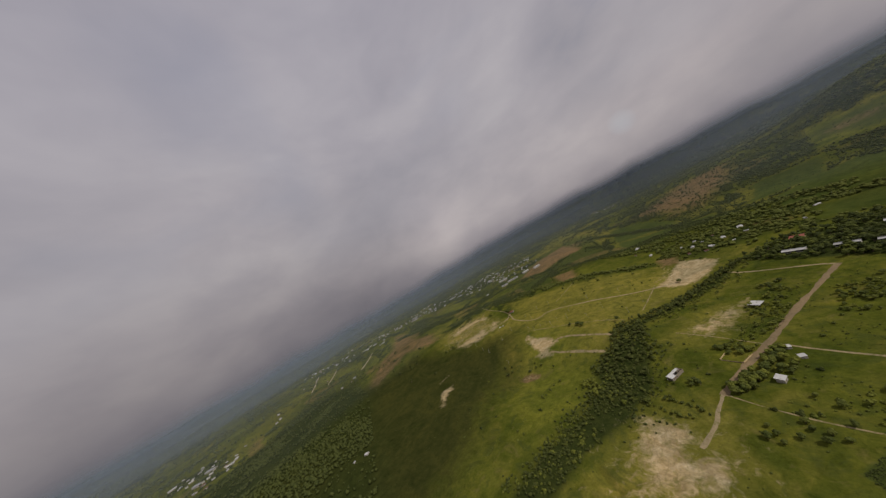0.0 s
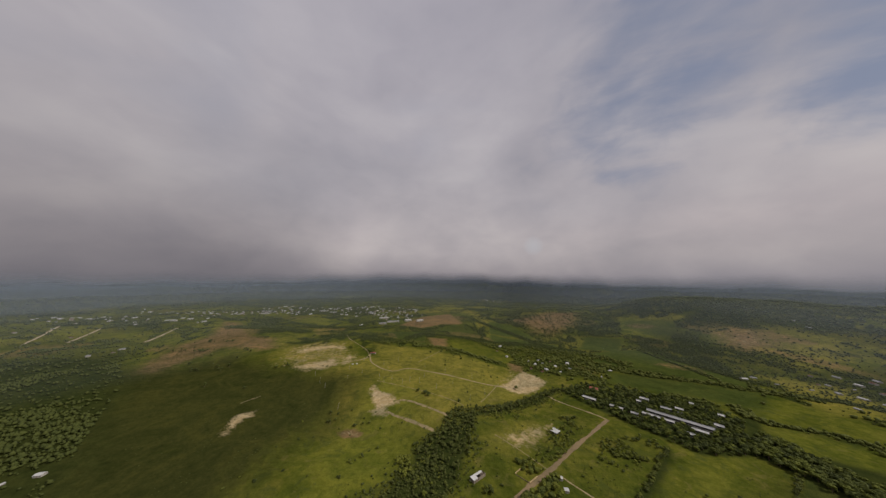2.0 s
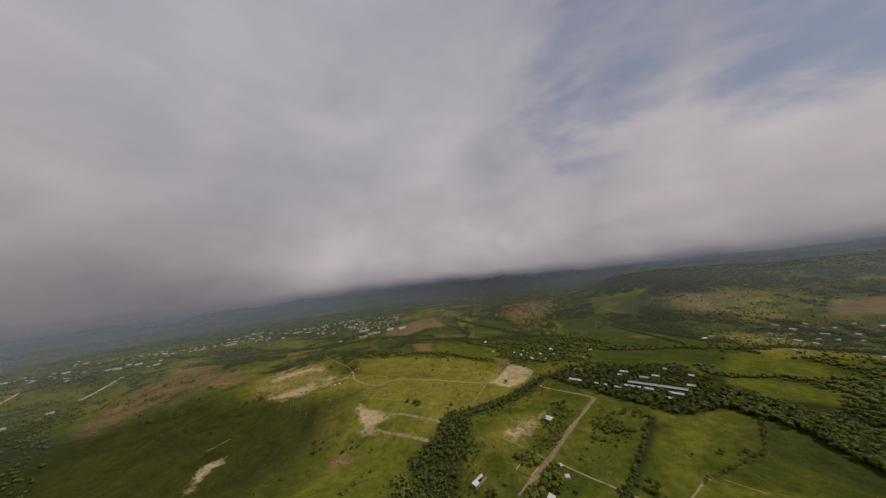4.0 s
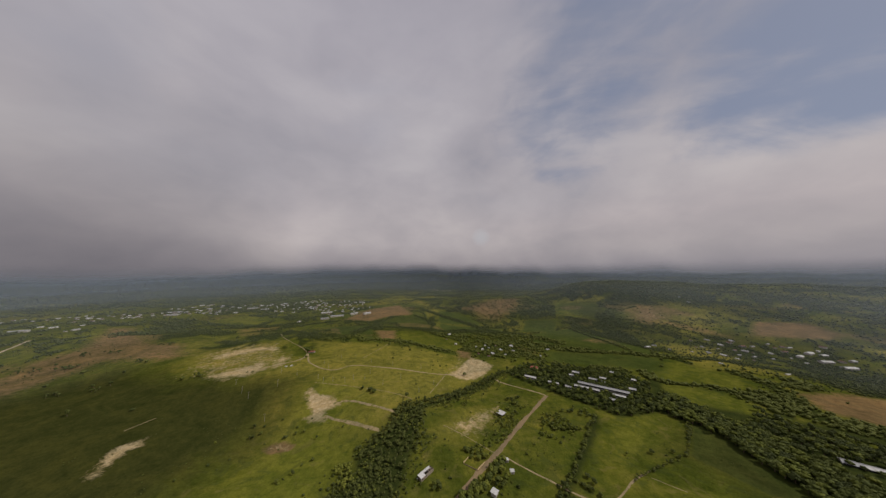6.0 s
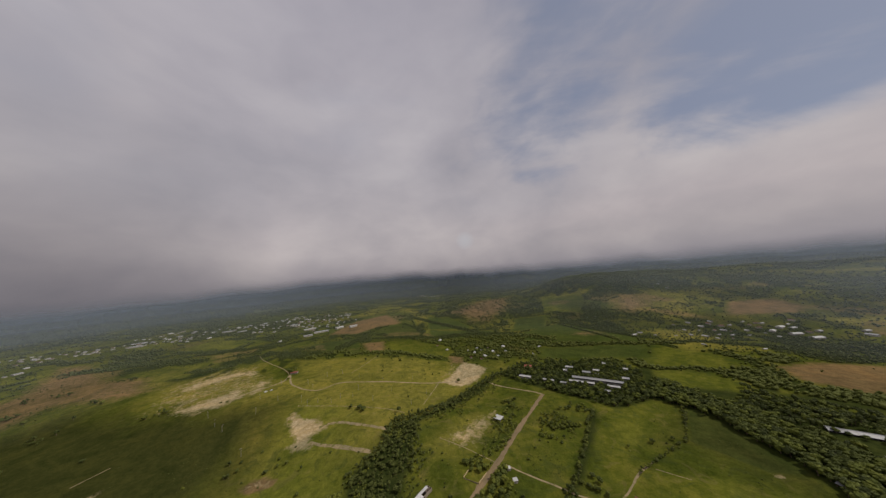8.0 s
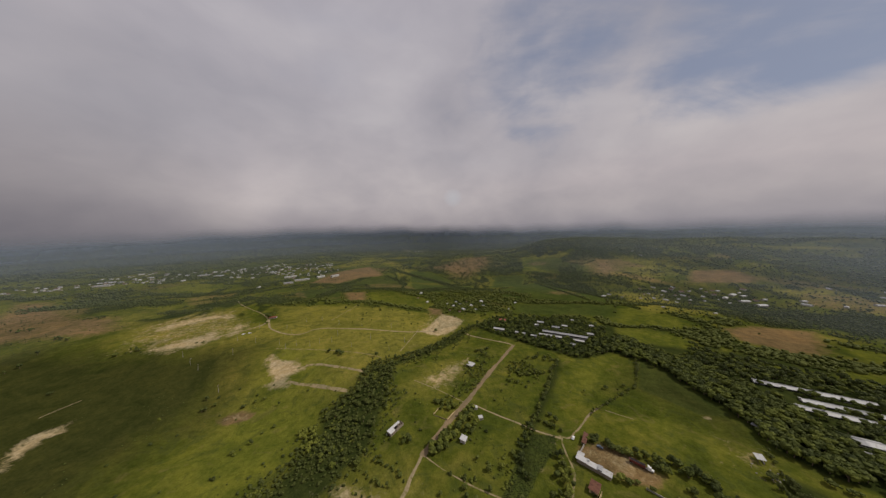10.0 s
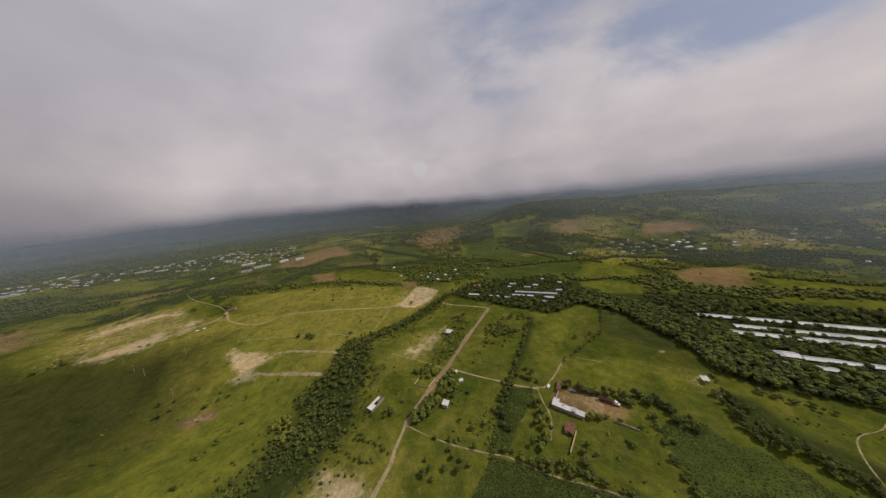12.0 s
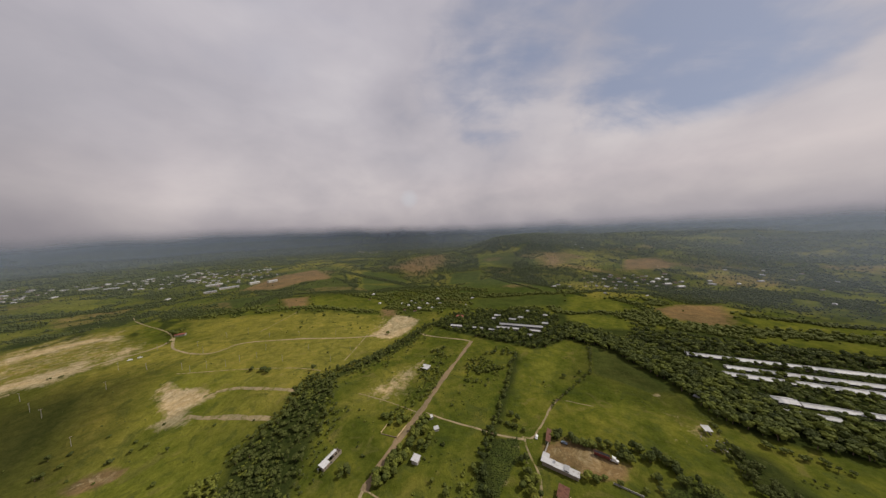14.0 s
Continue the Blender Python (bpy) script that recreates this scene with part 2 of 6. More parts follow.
def roof_material(name, colour, rust, amount, period=0.25):
    """Corrugated sheet roofing with rust."""
    m, tree, bsdf = start_material(name, 0.6, 0.25)
    tc = tree.nodes.new("ShaderNodeTexCoord").outputs["Object"]
    n = noise_node(tree, tc, 0.45, 6, 0.7, 0.5)
    fine = noise_node(tree, tc, 3.0, 4, 0.6)
    mask = math_node(tree, "DIVIDE", math_node(tree, "SUBTRACT", n, 0.72 - amount * 0.45), 0.16, clamp=True)
    col = mix(tree, mask, colour, rust)
    col = mix(tree, 1.0, col, ramp(tree, fine, [(0.3, (0.82, 0.82, 0.82)), (0.7, (1.05, 1.05, 1.05))]), "MULTIPLY")
    info = tree.nodes.new("ShaderNodeObjectInfo").outputs["Random"]
    col = mix(tree, 1.0, col, ramp(tree, info, [(0.0, (0.8, 0.8, 0.8)), (1.0, (1.0, 1.0, 1.0))]), "MULTIPLY")
    link(tree, col, bsdf.inputs["Base Color"])
    link(tree, ramp(tree, mask, [(0, (0.6,) * 3), (1, (0.9,) * 3)]), bsdf.inputs["Roughness"])
    wave = node(tree, "ShaderNodeTexWave", Scale=1.0 / period / 6.28 * 3.1)
    wave.bands_direction = "X"
    link(tree, tc, wave.inputs["Vector"])
    bump(tree, bsdf, wave.outputs["Fac"], 0.35, 0.04)
    return m


GROUND = ground_material()
ROAD_SOIL = soil_material("packed_earth", (0.15, 0.110, 0.060), (0.25, 0.187, 0.113), 0.8, 0.18)
PATH_SOIL = soil_material("pale_track", (0.21, 0.162, 0.086), (0.34, 0.275, 0.17), 0.8, 0.36)
FAINT_SOIL = soil_material("worn_turf", (0.20, 0.155, 0.080), (0.31, 0.25, 0.15), 0.6, 0.50)
SAND_SOIL = soil_material("bulldozed_earth", (0.28, 0.21, 0.13), (0.5, 0.42, 0.31), 0.3)
LEAF = leaf_material("broad_leaves", (0.040, 0.053, 0.012), (0.108, 0.118, 0.023))
LEAF_LIGHT = leaf_material("light_leaves", (0.058, 0.074, 0.012), (0.15, 0.158, 0.027))
LEAF_DARK = leaf_material("dark_leaves", (0.032, 0.043, 0.012), (0.076, 0.086, 0.021))
# bluer leaf copy for far forest; distance haze is put into its colour
LEAF_HAZED = leaf_material("haze_tinted_leaves", (0.036, 0.047, 0.017), (0.080, 0.090, 0.028))
BARK = plain_material("bark", (0.14, 0.10, 0.07), 0.95, 0.4, 2.0)
SHEET_WHITE = roof_material("white_sheet_roof", (0.55, 0.54, 0.525), (0.30, 0.26, 0.22), 0.42)
SHEET_GREY = roof_material("galvanised_sheet", (0.34, 0.34, 0.34), (0.25, 0.2, 0.16), 0.4)
SHEET_RUST = roof_material("rusty_sheet", (0.15, 0.06, 0.034), (0.10, 0.042, 0.026), 0.6)
SHEET_RED = roof_material("red_sheet", (0.30, 0.10, 0.07), (0.18, 0.09, 0.06), 0.35)
BLOCK = plain_material("concrete_block", (0.42, 0.38, 0.33), 0.92, 0.35, 0.8)
PLASTER = plain_material("painted_plaster", (0.5, 0.46, 0.4), 0.85, 0.25, 0.7, spread=0.35)
OCHRE = plain_material("ochre_wall", (0.50, 0.38, 0.2), 0.9, 0.3)
BARE_BLOCK = plain_material("bare_block", (0.26, 0.215, 0.165), 0.95, 0.35, 0.8)
WHITE = plain_material("white_paint", (0.78, 0.78, 0.76), 0.5, 0.15)
# near-black colour that stands for the shade inside openings
DARK = plain_material("opening_shade", (0.03, 0.028, 0.026), 0.7, 0.2)
WOOD = plain_material("weathered_wood", (0.22, 0.16, 0.11), 0.9, 0.4, 1.5)
POST = plain_material("concrete_post", (0.31, 0.29, 0.255), 0.9, 0.25, 1.0)
RED_PAINT = plain_material("red_paint", (0.17, 0.045, 0.035), 0.6, 0.35)
BLUE_PAINT = plain_material("blue_paint", (0.22, 0.27, 0.33), 0.6, 0.25)
RUBBER = plain_material("rubber", (0.02, 0.02, 0.02), 0.9, 0.2)
STEEL = plain_material("steel", (0.35, 0.35, 0.36), 0.5, 0.3, metal=0.6)
GLASS = plain_material("dark_glass", (0.04, 0.05, 0.055), 0.12, 0.1)


# ---------- the lie of the land ----------
def sm(a, b, v):
    t = np.clip((v - a) / (b - a), 0.0, 1.0)
    return t * t * (3 - 2 * t)
def height(x, y):
    """Ground height in metres."""
    x, y = np.asarray(x, float), np.asarray(y, float)
    z = -5.0 + 9.5 * sm(-50, -190, x + 0.28 * (y - 260)) * sm(150, 260, y)          # plateau beyond the creek
    z = z - 9.0 * np.exp(-((x + 265) / 70) ** 2 - ((y - 150) / 55) ** 2)
    s = y + 0.3 * x
    r = np.hypot(x, y)
    way = np.degrees(np.arctan2(x, y))
    # long wooded slope in the north-east, and the knoll at its western end
    back = 1 - 0.75 * sm(1900, 2900, r)
    slope = 92 * back * np.clip((s - 740) / 950, 0, 1) ** 1.1 * sm(4, 26, way)
    knoll = 100 * np.exp(-(np.abs(x - 440) / 310) ** 2.6 - (np.abs(y - 1340) / 380) ** 2.2)
    z = z + np.maximum(slope, knoll) + 0.22 * np.minimum(slope, knoll)
    # brown spur west of the knoll, beyond its dark valley
    z = z + 34 * np.exp(-((x + 90) / 190) ** 2 - ((y - 1250) / 330) ** 2) * sm(700, 950, y)
    z = z + 6 * sm(550, 900, y) + 12 * sm(700, 1300, r) * (0.5 + 0.5 * np.sin(x * 0.0042 + 1.0) * np.cos(y * 0.0035))
    # small spurs and dells of the slopes
    z = z + 9 * sm(900, 1300, y + 0.2 * x) * sm(0, 300, x) * np.sin(x * 0.013 + 0.8 * np.sin(y * 0.006)) * np.sin(y * 0.008 + x * 0.003)
    far = np.interp(way, FAR_RIDGE[0], FAR_RIDGE[1])
    z = z + (far + 9 * np.sin(way * 0.55) + 5 * np.sin(way * 1.3 + 1) - 8) * sm(2300, 4400, r)
    z = z + 1.2 * np.sin(x * 0.021) * np.sin(y * 0.017 + 1.3) * sm(60, 300, r)
    for ax, ay, bx, by, deep, wide in GULLIES:                                          # ditches washed into the bare earth
        ex, ey = bx - ax, by - ay
        t = np.clip(((x - ax) * ex + (y - ay) * ey) / (ex * ex + ey * ey), 0, 1)
        z = z - deep * np.exp(-((x - ax - t * ex) ** 2 + (y - ay - t * ey) ** 2) / wide ** 2)
    return z


FAR_RIDGE = ((-180, -89, -69, -55, -41, -25, 0, 16, 30, 44, 61, 180), (40, 40, 48, 80, 132, 148, 126, 100, 96, 92, 86, 60))   # bearing, height
GULLIES = [(-124, 53, -107, 43, 3.2, 2.6), (-107, 43, -92, 58, 1.2, 1.6), (-92, 58, -84, 70, 1.0, 1.5), (-84, 70, -72, 78, 0.9, 1.5), (-92, 58, -76, 60, 0.6, 1.5)]


def inside(poly, x, y, soft):
    """1 well inside a polygon, 0 well outside, 0.5 on its edge, over a band of the given width."""
    px, py = np.array(poly, float).T
    qx, qy = np.roll(px, -1), np.roll(py, -1)
    out = np.zeros_like(x)
    near = (x > px.min() - soft) & (x < px.max() + soft) & (y > py.min() - soft) & (y < py.max() + soft)
    u, v = x[near], y[near]
    dist, odd = np.full_like(u, 1e9), np.zeros(u.shape, bool)
    for ax, ay, bx, by in zip(px, py, qx, qy):
        ex, ey = bx - ax, by - ay
        t = np.clip(((u - ax) * ex + (v - ay) * ey) / (ex * ex + ey * ey + 1e-9), 0, 1)
        dist = np.minimum(dist, np.hypot(u - ax - t * ex, v - ay - t * ey))
        crosses = ((ay > v) != (by > v)) & (u < ex * (v - ay) / (by - ay + 1e-12) + ax)
        odd ^= crosses
    out[near] = np.clip(0.5 + np.where(odd, dist, -dist) / soft, 0, 1)
    return out


def along(line, step):
    """Points and directions at even steps along a line."""
    out = []
    pts = [Vector((*p, 0)) for p in line]
    for a, b in zip(pts, pts[1:]):
        n = max(1, int((b - a).length / step))
        for i in range(n):
            out.append((a.lerp(b, i / n), (b - a).normalized()))
    out.append((pts[-1], (pts[-1] - pts[-2]).normalized()))
    return out


def smooth(line, rounds=2):
    """Corner cutting, so that tracks bend gently."""
    for _ in range(rounds):
        cutp = [line[0]]
        for a, b in zip(line, line[1:]):
            cutp.append((0.75 * a[0] + 0.25 * b[0], 0.75 * a[1] + 0.25 * b[1]))
            cutp.append((0.25 * a[0] + 0.75 * b[0], 0.25 * a[1] + 0.75 * b[1]))
        cutp.append(line[-1])
        line = cutp
    return line


# cover of the land: outlines in metres
SOIL = [
    [(-290, 236), (-291, 246), (-284, 243), (-268, 237), (-252, 236), (-229, 229), (-231, 220), (-242, 214), (-230, 205), (-227, 200), (-245, 196), (-254, 199), (-250, 207), (-266, 217)],
    [(-95, 459), (-101, 437), (-106, 398), (-116, 366), (-98, 358), (-76, 358), (-62, 380), (-52, 408), (-49, 430), (-70, 448)],
    [(-590, 304), (-582, 345), (-552, 376), (-513, 380), (-488, 360), (-523, 346), (-540, 316), (-550, 286), (-566, 284)],
    [(-492, 232), (-484, 254), (-471, 282), (-462, 312), (-440, 300), (-424, 282), (-414, 262), (-424, 244), (-453, 229)],
    [(-103, 108), (-91, 111), (-74, 107), (-68, 98), (-70, 84), (-49, 91), (-48, 69), (-57, 59), (-107, 38), (-97, 54), (-104, 79)],
    [(-388, 122), (-398, 106), (-388, 92), (-362, 75), (-358, 80), (-372, 92), (-378, 104), (-376, 114)],
    [(183, 180), (191, 176), (184, 164), (175, 170)],
    [(-444, 312), (-456, 334), (-444, 346), (-428, 334), (-412, 312), (-407, 284), (-420, 286)],
]
SPARSE = [  # worn ground with soil showing through
    [(-84, 226), (-63, 257), (-40, 280), (-30, 300), (-24, 290), (-30, 262), (-41, 233), (-54, 216), (-74, 216)],
    [(-640, 300), (-620, 390), (-540, 420), (-430, 335), (-400, 285), (-430, 230), (-540, 215)],
    [(-120, 455), (-140, 380), (-110, 350), (-60, 350), (-40, 440)],
    [(40, 180), (64, 180), (62, 120), (40, 120)],
    [(-120, 115), (-60, 120), (-30, 90), (-40, 50), (-70, 30), (-130, 25)],
    [(175, 190), (205, 180), (195, 152), (165, 160)],
]
DRY = [
    [(-420, 340), (-300, 420), (-110, 430), (-70, 350), (-150, 200), (-240, 130), (-330, 190), (-430, 235)],
    [(-300, 320), (-130, 335), (-74, 352), (-150, 250), (-250, 262), (-330, 285)],
    [(-230, 235), (-150, 233), (-146, 190), (-235, 196)],
    [(-40, 270), (-30, 258), (-50, 228), (-80, 218), (-92, 230), (-68, 256)],
    [(-620, 380), (-540, 410), (-430, 330), (-400, 280), (-500, 215), (-640, 280)],
    [(-110, 120), (-60, 125), (-40, 60), (-60, 40), (-125, 30)],
]
LUSH = [
    [(-216, 97), (-239, 121), (-241, 160), (-197, 161), (-163, 149), (-154, 105), (-173, 90)],
    [(-569, 242), (-550, 263), (-480, 223), (-495, 209)],
    [(-298, 23), (-243, 53), (-203, 14), (-245, -2)],
    [(60, 230), (92, 300), (160, 325), (150, 250), (100, 215)],
    [(110, 200), (150, 240), (200, 180), (190, 165), (130, 165)],
]
CREEK_MEADOW = [(-330, 270), (-230, 262), (-150, 160), (-175, 60), (-250, 100), (-262, 180)]
PLOUGH = [
    [(66, 166), (85, 170), (102, 161), (114, 147), (104, 139), (84, 143), (63, 155)],
    [(-265, 155), (-259, 163), (-250, 167), (-234, 167), (-233, 160), (-240, 154), (-253, 150)],
]
CROP = [
    [(31, 172), (51, 173), (48, 160), (28, 133), (18, 116), (4, 117), (15, 140)],
    [(-8, 90), (8, 115), (39, 104), (75, 92), (110, 60), (20, 40)],
    [(121, 131), (141, 137), (153, 135), (157, 117), (167, 115), (177, 103), (180, 60), (120, 60), (116, 105), (118, 115)],
    [(200, 328), (155, 250), (185, 215), (212, 215), (206, 258)],
]
# fields beyond the village and the barns
FAR_CROP = [
    [(29, 670), (148, 758), (280, 605), (266, 573), (154, 583), (40, 603)],
    [(61, 551), (167, 559), (278, 557), (221, 444), (227, 479), (59, 482)],
    [(-501, 601), (-433, 625), (-346, 499), (-469, 516), (-546, 574)],
    [(-312, 924), (-218, 905), (-97, 742), (-249, 732)],
    [(-247, 725), (-44, 719), (-25, 642), (-216, 629)],
    [(28, 837), (129, 861), (105, 708), (6, 694)],
]
FAR_LUSH = [
    [(-216, 97), (-239, 121), (-241, 160), (-197, 161), (-163, 149), (-154, 105), (-173, 90)],
    [(-569, 242), (-550, 263), (-480, 223), (-495, 209)],
    [(278, 557), (357, 486), (326, 428), (220, 441)],
    [(219, 421), (300, 409), (295, 345), (261, 334), (215, 349), (204, 383)],
    [(395, 340), (441, 326), (543, 293), (480, 258), (447, 289), (372, 313)],
    [(482, 391), (539, 349), (518, 307), (458, 345)],
    [(-396, 725), (-289, 725), (-240, 635), (-332, 627)],
    [(-323, 583), (-265, 607), (-143, 569), (-113, 491), (-260, 487)],
    [(158, 1126), (297, 1006), (237, 852), (137, 913)],
    [(-1943, 1542), (-1979, 1975), (-1619, 1619), (-1615, 1305)],
    [(-1079, 602), (-798, 625), (-651, 572), (-722, 460), (-773, 422)],
    [(674, 468), (684, 439), (649, 410), (630, 430)],
]
FAR_DRY = [
    [(-681, 1002), (-786, 1548), (-408, 1066), (-285, 921), (-289, 748), (-428, 875), (-629, 951)],
    [(659, 683), (780, 677), (785, 607), (776, 536), (705, 498), (697, 547), (674, 609)],
    [(1091, 770), (1241, 804), (1307, 799), (1204, 725), (1090, 716)],
    [(1279, 1255), (1368, 1170), (1237, 1057), (1143, 1122)],
    [(-498, 452), (-250, 467), (-137, 453), (-132, 372), (-298, 351), (-415, 383)],
    [(497, 911), (566, 887), (476, 746), (370, 709)],
    [(493, 444), (536, 409), (477, 391), (452, 406)],
    [(318, 669), (421, 659), (430, 519), (316, 512)],
]
FAR_BROWN = [
    [(-569, 666), (-579, 843), (-514, 984), (-368, 809), (-436, 761), (-465, 673)],
    [(-390, 571), (-329, 589), (-279, 493), (-329, 491)],
    [(-291, 969), (-121, 1178), (46, 1262), (35, 994), (-27, 844), (-74, 774), (-201, 909)],
    [(-135, 496), (-101, 500), (-92, 450), (-120, 452)],
    [(380, 440), (445, 459), (515, 445), (473, 392), (429, 354), (392, 350), (361, 391)],
    [(616, 834), (722, 829), (719, 746), (670, 712), (540, 737)],
    [(371, 998), (494, 991), (459, 848), (352, 758), (323, 843)],
    [(467, 760), (486, 756), (453, 704), (438, 707)],
]
WEST_PLOUGH = [(-724, 63), (-838, 129), (-906, 180), (-919, 242), (-1151, 374), (-1068, 402), (-825, 333), (-744, 348), (-635, 293), (-639, 248), (-748, 222), (-711, 145), (-662, 89)]
FAR_WOODS = [
    [(-28, 737), (105, 708), (155, 562), (65, 550), (53, 482), (-9, 547), (-74, 613), (-162, 812), (-128, 836)],
    [(129, 861), (329, 914), (321, 783), (303, 654), (216, 691), (136, 767)],
    [(329, 434), (342, 402), (374, 363), (372, 313), (469, 252), (441, 237), (349, 288), (293, 316), (287, 336)],
    [(457, 537), (636, 574), (624, 490), (611, 423), (557, 421), (451, 466)],
    [(200, 1130), (370, 1030), (625, 980), (800, 1250), (600, 1700), (250, 1600)],
    [(-832, 524), (-860, 577), (-708, 586), (-662, 536), (-745, 498)],
    [(-679, 382), (-702, 409), (-670, 421), (-627, 389), (-637, 370)],
]
MORE_WOODS = [
    [(-112, 456), (-62, 418), (12, 448), (60, 478), (53, 541), (-2, 607), (-83, 646), (-148, 608), (-122, 503)],
    [(-539, 470), (-557, 531), (-517, 549), (-414, 486), (-404, 442), (-493, 458)],
    [(-771, 604), (-841, 672), (-739, 658), (-667, 586)],
    [(-344, 622), (-125, 617), (-119, 584), (-329, 594)],
    [(-593, 657), (-435, 701), (-366, 649), (-454, 613), (-556, 615)],
    [(-331, 491), (-264, 495), (-124, 488), (-73, 451), (-201, 454), (-319, 472)],
    [(-12, 1231), (149, 1160), (129, 861), (28, 846), (-49, 1080)],
    [(611, 471), (714, 496), (736, 400), (553, 299), (538, 328), (554, 384)],
    [(-951, 351), (-1135, 445), (-1124, 532), (-887, 480), (-733, 385), (-847, 337)],
    [(-752, 440), (-756, 530), (-588, 462), (-591, 370)],
    [(903, 1416), (1229, 1030), (1866, 1030), (958, 523), (809, 555), (818, 683), (729, 756), (671, 918)],
]
WOODLAND = [
    [(-20, 415), (-62, 353), (-100, 285), (-140, 240), (-144, 200), (-160, 165), (-142, 140), (-148, 100), (-170, 50), (-178, 0), (-150, 0), (-134, 65), (-112, 100), (-98, 140), (-104, 175), (-112, 215), (-115, 250), (-52, 335)],
    [(166, 330), (195, 303), (207, 256), (213, 217), (211, 183), (219, 162), (244, 152), (330, 110), (520, 60), (560, 200), (457, 250), (420, 276), (376, 300), (314, 313), (240, 335), (197, 400)],
    [(-28, 405), (34, 353), (85, 323), (116, 304), (166, 330), (196, 423), (123, 467), (12, 440)],
    [(190, 160), (178, 136), (186, 122), (192, 108), (215, 85), (222, 100), (202, 125), (206, 150)],
    [(88, 300), (74, 275), (54, 229), (43, 206), (31, 179), (20, 158), (16, 142), (19, 130), (26, 132), (26, 156), (38, 179), (50, 206), (62, 229), (84, 275)],
    [(-961, -114), (-1087, 3), (-1040, 120), (-880, 90), (-673, 60), (-416, -20), (-328, -52), (-300, -160), (-500, -320), (-800, -300)],
]
CLOUD_SHADED = [  # rough pasture, its ground colour darkened in place of cloud shadow
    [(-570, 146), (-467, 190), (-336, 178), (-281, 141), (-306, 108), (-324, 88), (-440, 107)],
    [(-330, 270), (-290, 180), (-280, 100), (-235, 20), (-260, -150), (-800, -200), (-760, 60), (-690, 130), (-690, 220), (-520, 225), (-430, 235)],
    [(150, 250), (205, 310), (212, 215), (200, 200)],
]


UNDERGROWTH = [  # shade-loving scrub that spills out from the creek
    [(-158, 150), (-150, 250), (-122, 262), (-114, 220), (-108, 180), (-106, 150), (-122, 118), (-150, 100)],
    [(-192, 9), (-175, 60), (-158, 110), (-138, 130), (-104, 129), (-100, 98), (-134, 65), (-146, 20)],
]
HEDGE_LINES = [
    ([(-368, 477), (-331, 496), (-256, 495), (-205, 484), (-151, 481)], 10), ([(-342, 629), (-249, 619), (-156, 680), (-36, 621)], 11), ([(-845, 457), (-812, 480), (-764, 499), (-770, 540), (-782, 585)], 12),
    ([(-518, 471), (-451, 470), (-417, 512), (-429, 578)], 18), ([(-120, 505), (-70, 495), (-32, 485)], 10),
    ([(-214, 624), (-136, 672), (-10, 678), (92, 623)], 16), ([(-365, 896), (-152, 755), (-10, 623)], 14), ([(-680, 379), (-636, 386), (-620, 406)], 14),
    ([(-908, 492), (-817, 507), (-718, 522), (-671, 590)], 16), ([(147, 753), (215, 642), (251, 556)], 6), ([(4, 595), (108, 559), (230, 568)], 8),
    ([(218, 432), (277, 434), (309, 408), (310, 358)], 7), ([(309, 408), (349, 359), (402, 332), (465, 321), (511, 303), (600, 270)], 17),
    ([(211, 445), (191, 384), (171, 336)], 10), ([(351, 401), (373, 464), (361, 509)], 12), ([(499, 390), (546, 349), (640, 300)], 9),
    ([(236, 350), (300, 332), (345, 338), (380, 318)], 20), ([(330, 420), (345, 385), (350, 359)], 14),
    ([(-563, 1081), (-421, 1258), (-123, 1185)], 14), ([(-433, 604), (-332, 627), (-221, 646)], 10),
    ([(281, 564), (373, 583), (458, 539), (475, 490)], 12), ([(-703, 538), (-641, 562), (-582, 645)], 10), ([(-1010, 350), (-880, 420), (-760, 430)], 26),
]


def near_lines(lines, x, y):
    """1 on any of the lines, falling off over each line's half width."""
    v = np.zeros_like(x)
    for line, wide in lines:
        for (ax, ay), (bx, by) in zip(line, line[1:]):
            ex, ey = bx - ax, by - ay
            t = np.clip(((x - ax) * ex + (y - ay) * ey) / (ex * ex + ey * ey), 0, 1)
            v = np.maximum(v, np.exp(-(((x - ax - t * ex) ** 2 + (y - ay - t * ey) ** 2) / wide ** 2) ** 1.5))
    return v


def spaced(first, last, step, edges):
    """Grid lines: even between first and last, then ever wider apart out to the edges."""
    mid = list(np.arange(first, last + step, step))
    lo, hi, s = [], [], step
    v = mid[0]
    while v > edges[0]:
        s *= 1.036
        v -= s
        lo.append(v)
    s, v = step, mid[-1]
    while v < edges[1]:
        s *= 1.036
        v += s
        hi.append(v)
    return np.array(lo[::-1] + mid + hi)


def grid_mesh(name, gx, gy, z):
    nx, ny = len(gx), len(gy)
    xx, yy = np.meshgrid(gx, gy)
    verts = np.stack([xx, yy, z(xx, yy)], -1).reshape(-1, 3)
    i = np.arange((nx - 1) * (ny - 1))
    a = (i // (nx - 1)) * nx + i % (nx - 1)
    faces = np.stack([a, a + 1, a + nx + 1, a + nx], -1)
    me = bpy.data.meshes.new(name)
    me.from_pydata(verts.tolist(), [], faces.tolist())
    me.polygons.foreach_set("use_smooth", np.ones(len(faces), bool))
    return me, xx.ravel(), yy.ravel()


def far_mosaic(x, y, seed):
    """Broad smooth waves that set off meadows from woods in the distance."""
    rng = np.random.default_rng(seed)
    v = np.zeros_like(x)
    for k in range(9):
        a, w = rng.uniform(0, 6.283), rng.uniform(0.004, 0.016)
        v += np.sin((x * math.cos(a) + y * math.sin(a)) * w + rng.uniform(0, 6.283)) / 3
    return v


